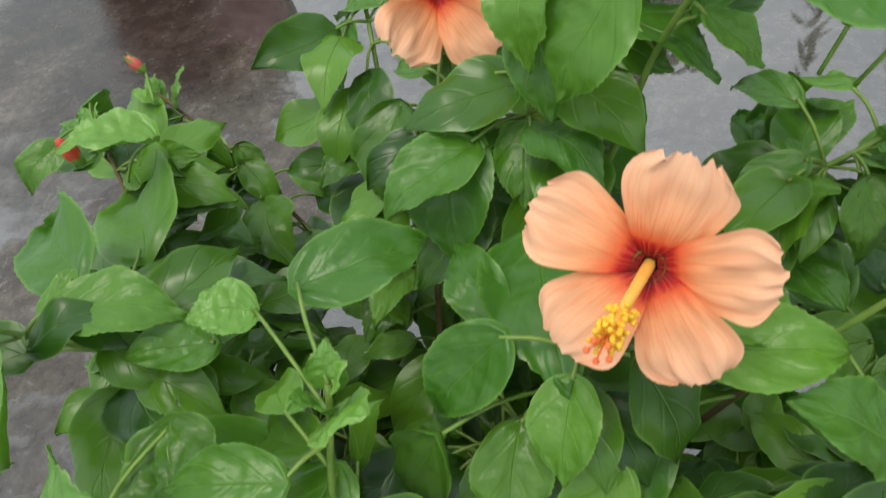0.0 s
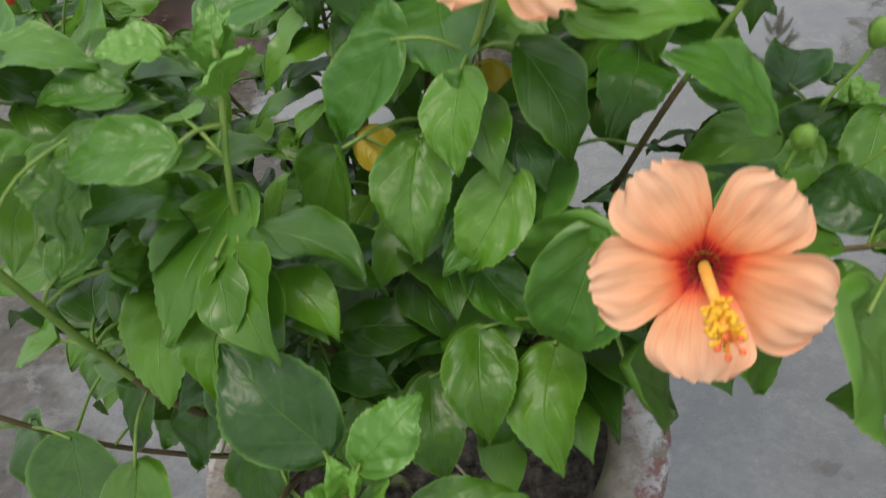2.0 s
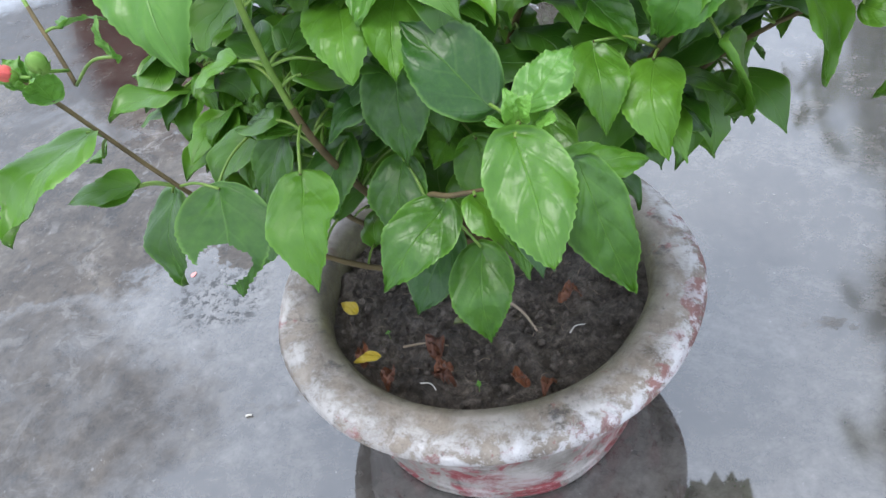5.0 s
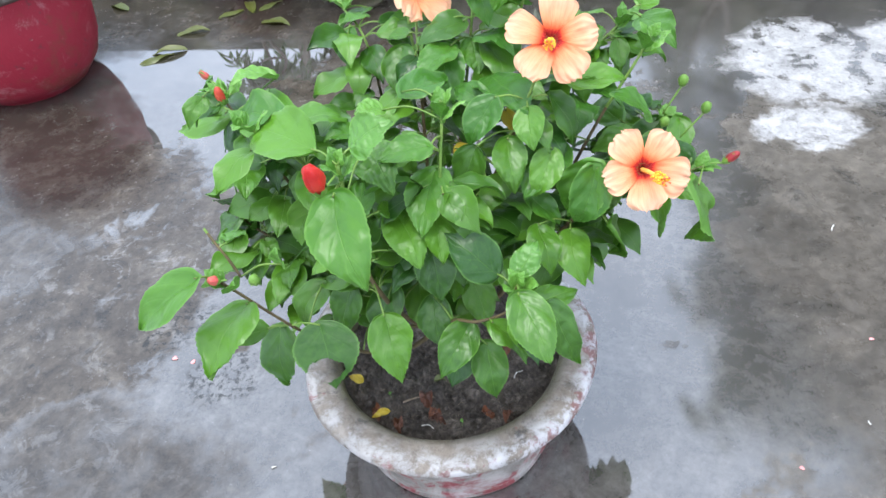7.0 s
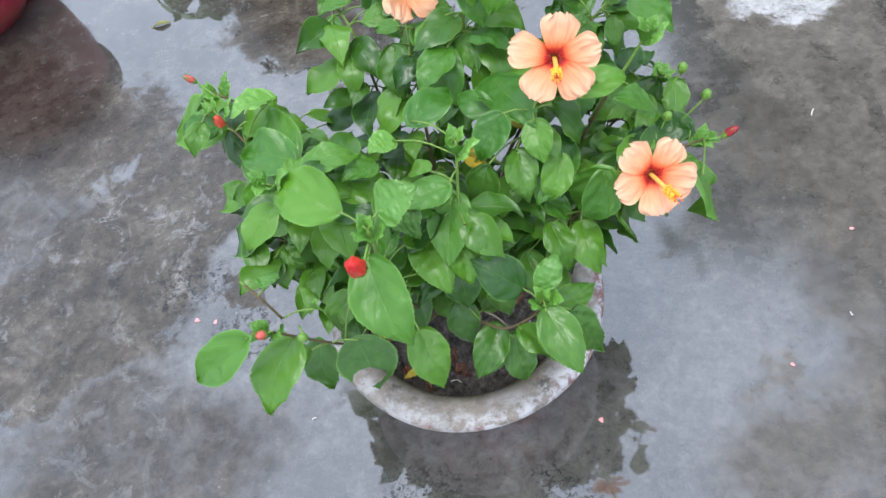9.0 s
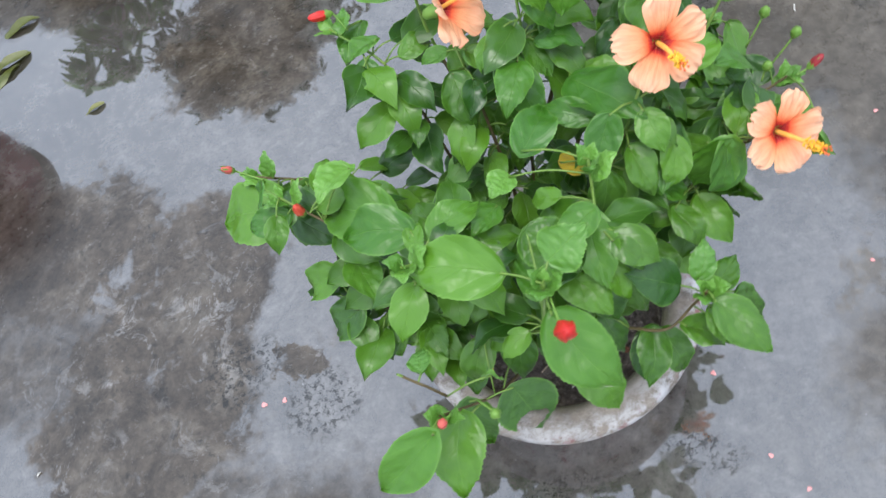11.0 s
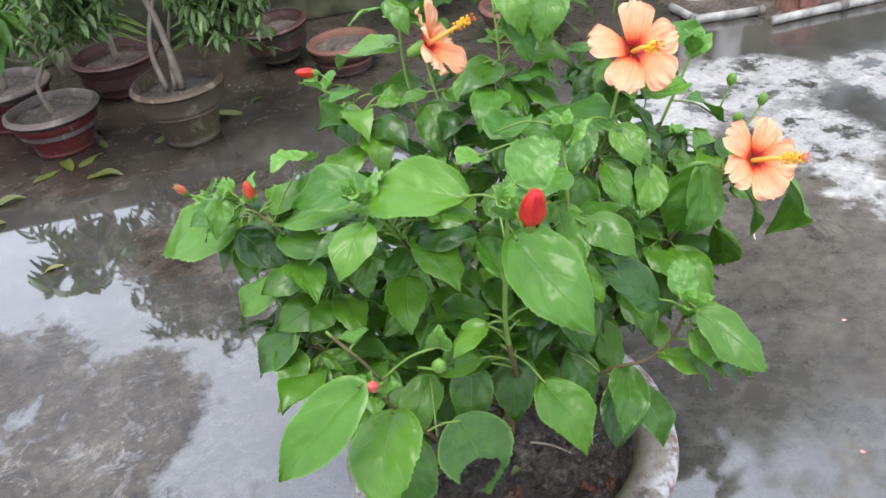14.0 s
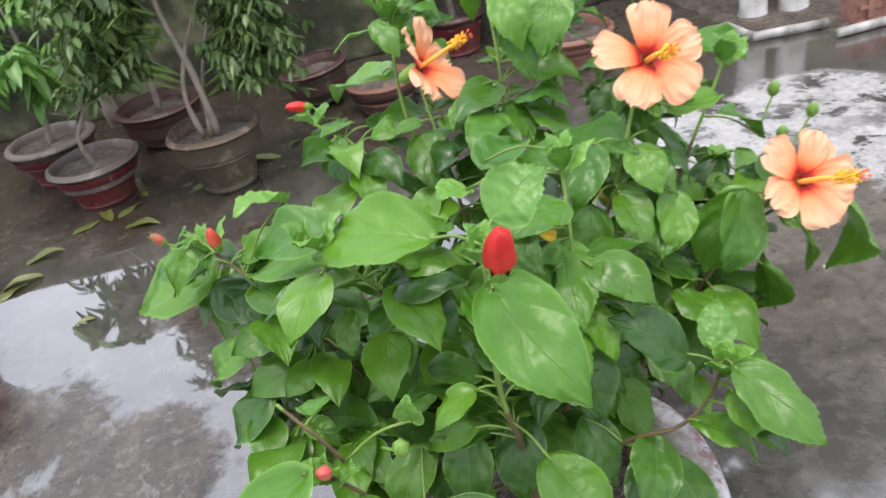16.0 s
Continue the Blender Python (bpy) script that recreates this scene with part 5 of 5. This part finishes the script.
def drooping_leaf(bm, base, way, length, width):
    """A narrow hanging leaflet of two bent halves, added to one crown mesh."""
    d = Vector(way).normalized()
    side = d.cross(Vector((0, 0, 1)))
    side = side.normalized() if side.length > 0.01 else Vector((1, 0, 0))
    up = side.cross(d)
    b = Vector(base)
    mids, lefts, rights = [], [], []
    for s, w in ((0.0, 0.05), (0.3, 0.9), (0.65, 0.8), (1.0, 0.03)):
        c = b + d * length * s - Vector((0, 0, 1)) * 0.22 * length * s * s
        mids.append(bm.verts.new(c - up * 0.10 * width))
        lefts.append(bm.verts.new(c + side * width * w / 2 + up * 0.06 * width))
        rights.append(bm.verts.new(c - side * width * w / 2 + up * 0.06 * width))
    for k in range(3):
        bm.faces.new((mids[k], lefts[k], lefts[k + 1], mids[k + 1]))
        bm.faces.new((rights[k], mids[k], mids[k + 1], rights[k + 1]))


def sapling(name, label, place, trunks, crown, count, leaf_size, seed, material, group="", bark=BARK, slim=0.36):
    """A young tree: bent trunks, limbs out into the crown, many drooping leaflets along twigs.
    trunks: (points, thickness); crown: ovals (x, y, z, rx, ry, rz) from the foot."""
    r = random.Random(seed)
    tree = thing(name, label, "plant", place, 0, group)
    ends = []
    for pts, thick in trunks:
        bm = bmesh.new()
        line = bend(pts, 6)
        tube(bm, line, [thick * (1 - 0.55 * k / (len(line) - 1)) for k in range(len(line))], 8)
        part("trunk", bm, bark, tree)
        ends += line[len(line) // 3:]
    leaves, twigs = bmesh.new(), bmesh.new()
    for cx, cy, cz, rx, ry, rz, share in crown:
        for _ in range(max(1, int(count * share / 12))):
            o = Vector([max(-1.0, min(1.0, r.gauss(0, 0.5))) for _ in range(3)])
            tip = Vector((cx + o.x * rx, cy + o.y * ry, cz + o.z * rz))
            root = min(ends, key=lambda q: (q - tip).length + 0.4 * max(0.0, q.z - tip.z))
            mid = (root + tip) / 2 + Vector((0, 0, 0.18 * (tip - root).length))
            line = bend([root, mid, tip], 5)
            tube(twigs, line, [0.0013 - 0.00007 * k for k in range(len(line))], 5)
            for k in range(12):
                p = line[max(2, len(line) - 1 - k // 2)]
                a = r.uniform(0, 2 * math.pi)
                drooping_leaf(leaves, p + Vector((r.gauss(0, 0.008), r.gauss(0, 0.008), 0)), (math.cos(a), math.sin(a), r.uniform(-1.7, -0.1)), leaf_size * r.uniform(0.7, 1.25), leaf_size * slim * r.uniform(0.8, 1.2))
    tagged(part("branchwork", twigs, GREEN_STEM if bark is BARK and group else bark, tree), kind="stuff")
    part("crown", leaves, material, tree)
    return tree


POTS = "pots standing along the yard wall"


def potted(label, x, y, rim_z, rim_r, foot, rim_mat, body_mat, seed, tilt=0.0, thick=0.2, lip=0.022, mouth=0.025, belly=0.0, collar=0.0):
    pot = cement_pot(label, (x, y, 0), rim_z, rim_r * (1 - thick), rim_r, foot, rim_z - mouth - 0.01, rim_mat, body_mat, lip, seed, POTS, seg=48, overhang=0.09, belly=belly, collar=collar)
    soil = soil_bed("damp dark soil filling a yard pot", (x, y), rim_r * (1 - thick) - 0.002, rim_z - mouth, seed, 0.006, 6, 32)
    if tilt:
        turn = pose(x, y, 0, 0, tilt, 0)
        pot.matrix_basis = turn @ pose(0, 0, 0.008)
        soil.matrix_basis = turn @ pose(0, 0, rim_z - mouth + 0.008)


potted("small red cement pot with a broad grey rim", -0.735, 1.765, 0.130, 0.134, 0.080, POT_GREY, POT_MAROON, 3, thick=0.15, lip=0.016)
potted("mossy cement pot with a stepped pinkish rim", -0.371, 1.629, 0.180, 0.134, 0.076, POT_DULL, POT_MOSSY, 9, thick=0.11, lip=0.018, mouth=0.04, collar=0.055)
potted("dull brown-red cement pot with worn rim", -0.561, 2.122, 0.130, 0.142, 0.085, POT_BROWN, POT_BROWN, 17, thick=0.10, lip=0.016, mouth=0.045)
potted("red painted cement pot with a grey rim", -0.894, 2.029, 0.135, 0.141, 0.080, POT_GREY, POT_MAROON, 23)
potted("tilted grey-brown cement pot", -0.03, 2.079, 0.130, 0.120, 0.062, POT_BROWN, POT_MOSSY, 27, -5.0, thick=0.11, lip=0.016, mouth=0.04)
potted("low terracotta pot with a pale pink rim", 0.15, 1.88, 0.100, 0.119, 0.08, POT_TERRA, POT_BROWN, 31, thick=0.16)
potted("dark red cement pot below a drooping shrub", 0.497, 2.223, 0.140, 0.110, 0.08, POT_BROWN, POT_MAROON, 37)
potted("wide shallow terracotta pot with a pink rim", 0.769, 1.837, 0.110, 0.153, 0.10, POT_TERRA, POT_TERRA, 41, thick=0.14)
potted("large round red-painted cement pot, paint scuffed", -1.285, 1.268, 0.360, 0.250, 0.150, POT_GREY, POT_RED, 14, lip=0.05, belly=0.045)

sapling("potted_sapling", "thin bent sapling with a few bright green leaves", (-0.735, 1.765, 0.100), [([(0, 0, 0), (-0.01, 0, 0.09), (0.03, 0, 0.17), (-0.02, 0.02, 0.26), (-0.08, 0.02, 0.33)], 0.008), ([(0.02, 0, 0.16), (-0.06, 0.02, 0.18), (-0.12, 0.03, 0.25)], 0.005)], [(-0.05, 0.0, 0.33, 0.16, 0.14, 0.10, 1.0)], 110, 0.085, 5, YOUNG_TREE, POTS, slim=0.42)
sapling("potted_sapling", "young tree with two pale trunks and drooping leaves", (-0.371, 1.629, 0.150), [([(0.01, 0, 0), (0.0, 0.0, 0.18), (-0.03, 0.0, 0.38), (-0.02, 0.02, 0.70)], 0.0115), ([(-0.03, 0, 0), (-0.04, 0.0, 0.12), (0.0, 0.0, 0.24), (0.10, -0.01, 0.40)], 0.0085), ([(-0.01, 0, 0.0), (0.02, 0.02, 0.16), (0.14, 0.04, 0.42)], 0.007)],
        [(-0.25, 0.0, 0.27, 0.11, 0.12, 0.09, 0.20), (-0.21, 0.0, 0.40, 0.14, 0.16, 0.12, 0.26), (0.23, 0.0, 0.21, 0.11, 0.14, 0.12, 0.25), (0.21, 0.02, 0.35, 0.15, 0.16, 0.12, 0.28), (0.0, 0.03, 0.54, 0.24, 0.16, 0.09, 0.20)], 3400, 0.041, 8, TREE_LEAF, POTS, slim=0.42)
sapling("potted_sapling", "slim grey sapling with sparse small leaves", (-0.561, 2.122, 0.100), [([(0, 0, 0), (0.0, 0, 0.14), (-0.04, 0, 0.30), (-0.03, 0.02, 0.52)], 0.010)], [(-0.04, 0, 0.44, 0.20, 0.15, 0.15, 1.0)], 200, 0.055, 13, TREE_LEAF, POTS)
sapling("potted_sapling", "leafy sapling with yellow-green foliage", (-0.894, 2.029, 0.105), [([(0, 0, 0), (0.02, 0, 0.16), (0.04, 0, 0.34), (0.02, 0.02, 0.5)], 0.010)], [(0.04, 0.05, 0.42, 0.22, 0.16, 0.12, 1.0)], 260, 0.055, 19, YOUNG_TREE, POTS)
sapling("potted_shrub", "drooping shrub with narrow leaves and bare branches", (0.497, 2.223, 0.110), [([(0, 0, 0), (-0.02, 0, 0.14), (-0.08, 0, 0.28), (-0.14, 0.0, 0.42)], 0.012), ([(0, 0, 0.1), (0.05, 0, 0.22), (0.12, 0, 0.36)], 0.009)], [(-0.10, -0.03, 0.26, 0.20, 0.14, 0.10, 0.45), (0.06, 0.0, 0.34, 0.24, 0.16, 0.12, 0.55)], 560, 0.08, 29, TREE_LEAF, POTS, slim=0.34)
sapling("potted_shrub", "forked pale cutting with few leaves", (0.769, 1.837, 0.085), [([(0, 0, 0), (0.01, 0, 0.08), (-0.03, 0, 0.20), (-0.05, 0, 0.34)], 0.010), ([(0.01, 0, 0.07), (0.05, 0, 0.16), (0.06, 0.0, 0.30)], 0.008)], [(0.0, 0.02, 0.42, 0.16, 0.12, 0.08, 1.0)], 60, 0.06, 33, TREE_LEAF, POTS)
# unseen tree, added so the far wet ground mirrors something darker than sky
sapling("unseen_tree", "unseen dark leafy tree, added behind the yard wall to darken reflections", (0.95, 3.60, 0.0), [([(0, 0, -0.05), (0.03, 0, 0.6), (-0.05, 0.05, 1.2), (0.05, 0.0, 1.8)], 0.05), ([(0.0, 0, 0.7), (0.35, 0, 1.1), (0.6, 0.1, 1.5)], 0.03), ([(0.0, 0, 0.6), (-0.35, 0, 1.0), (-0.7, 0.1, 1.4)], 0.03)],
        [(0.0, 0.0, 1.5, 0.8, 0.5, 0.4, 0.4), (0.6, 0.0, 1.2, 0.6, 0.5, 0.4, 0.3), (-0.6, 0.0, 1.1, 0.6, 0.5, 0.4, 0.3)], 1500, 0.13, 47, TREE_LEAF, "", BARK, 0.3)
# added out of view, tall enough to keep bright sky out of the right-hand film
sapling("unseen_tree", "unseen tall dark leafy tree, added close behind the yard wall to darken reflections", (2.40, 2.75, 0.0), [([(0, 0, -0.05), (0.03, 0, 1.0), (-0.05, 0.05, 2.0), (0.05, 0.0, 3.0)], 0.07), ([(0.0, 0, 1.2), (0.5, 0, 1.8), (0.9, 0.1, 2.3)], 0.04), ([(0.0, 0, 1.0), (-0.5, 0, 1.6), (-0.9, 0.0, 2.2)], 0.04)],
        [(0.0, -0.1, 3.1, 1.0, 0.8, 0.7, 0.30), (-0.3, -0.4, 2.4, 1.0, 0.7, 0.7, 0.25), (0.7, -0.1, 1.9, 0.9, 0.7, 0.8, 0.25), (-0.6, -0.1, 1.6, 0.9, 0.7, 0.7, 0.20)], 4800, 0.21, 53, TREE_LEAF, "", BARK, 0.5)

# stake, posts, pipes and the pierced brick
pole = thing("stake", "leaning bare wooden stake with rope tied round it", "stake", (-0.76, 2.40, 0))
bm = bmesh.new()
tube(bm, bend([(0, 0, -0.005), (-0.03, 0.0, 0.3), (-0.07, 0.02, 0.6), (-0.10, 0.02, 0.9)], 5), [0.030 - 0.0006 * k for k in range(16)], 9)
part("pole", bm, BARK, pole)
bm = bmesh.new()
for k in range(3):
    ring = [(-0.035 + 0.034 * math.cos(2 * math.pi * i / 14), 0.034 * math.sin(2 * math.pi * i / 14), 0.33 + 0.012 * k + 0.003 * math.sin(i)) for i in range(15)]
    tube(bm, ring, 0.006, 5)
part("rope", bm, ROPE, pole, "yellowed rope wound round the stake")

for x, y, w, h in ((1.408, 1.784, 0.045, 0.30), (1.534, 1.746, 0.047, 0.34)):
    post = thing("post", "short white-painted post standing in bare earth", "post", (x, y, 0), 0, "white posts at the corner")
    bm = bmesh.new()
    rings = lathe(bm, [(w + 0.003, 0.0), (w + 0.002, 0.012), (w, 0.022), (w, h - 0.01), (w - 0.006, h)], 24, 0.003, x)
    cap(bm, rings[-1])
    part("shaft", bm, POST, post)
corner = [(1.277, 1.733), (1.278, 1.587), (1.508, 1.538), (1.466, 1.445), (1.742, 1.432), (1.927, 1.414), (2.40, 1.30)]
for k, (a, b) in enumerate(zip(corner, corner[1:])):
    if k == 2:
        continue
    p, q = Vector((*a, 0.016)), Vector((*b, 0.016))
    run = thing("pipe", "length of weathered whitish pipe edging a bed", "pipe", p, 0, "pipes edging the earth bed")
    bm = bmesh.new()
    tube(bm, [Vector(), (q - p) * 0.3, (q - p) * 0.97], 0.014, 12)
    part("barrel", bm, PIPE, run)
    bm = bmesh.new()
    tube(bm, [(q - p) * 0.90, (q - p) * 0.985], 0.017, 12)
    part("socket", bm, SLAB, run)
brick = thing("pierced_brick", "old pink pierced brick standing on edge", "brick", (1.612, 1.51, 0), -12)
bm = bmesh.new()
box(bm, (0.11, 0.08, 0.11), (0, 0, 0.055), bevel=0.002)
bm.normal_update()
face = min(bm.faces, key=lambda f: f.calc_center_median().y - f.calc_area())
bmesh.ops.inset_region(bm, faces=[face], thickness=0.020)
for v in face.verts:
    v.co.y += 0.016
part("body", bm, BRICK, brick, smooth=False)
for w, h, deep in ((0.018, 0.068, 0.010), (0.068, 0.014, 0.008)):
    bm = bmesh.new()
    box(bm, (w, deep, h), (0, -0.029, 0.055), bevel=0.001)
    part("web", bm, BRICK, brick, smooth=False)
bm = bmesh.new()
rows = []
for j in range(13):
    row = []
    for i in range(29):
        x = 1.29 + 0.045 * i
        y0 = 1.59 - 0.21 * (x - 1.28) if x < 1.48 else 1.445 - 0.15 * (x - 1.47)
        y1 = 2.28 - 0.0925 * (x - 1.29)
        edge_ = i in (0, 28) or j in (0, 12)
        wob = noise.noise((x * 9, j * 0.7, 4.0))
        row.append(bm.verts.new((x + (0.03 * wob if i == 0 else 0), y0 + (y1 - y0) * j / 12, -0.004 if edge_ else 0.012 + 0.014 * noise.noise((i * 0.9, j * 0.9, 0)))))
    rows.append(row)
for lo, hi in zip(rows, rows[1:]):
    for i in range(28):
        bm.faces.new((lo[i], lo[i + 1], hi[i + 1], hi[i]))
tagged(part("earth_bed", bm, SOIL), "bare dark earth in the bed along the wall", "earth", kind="structure")
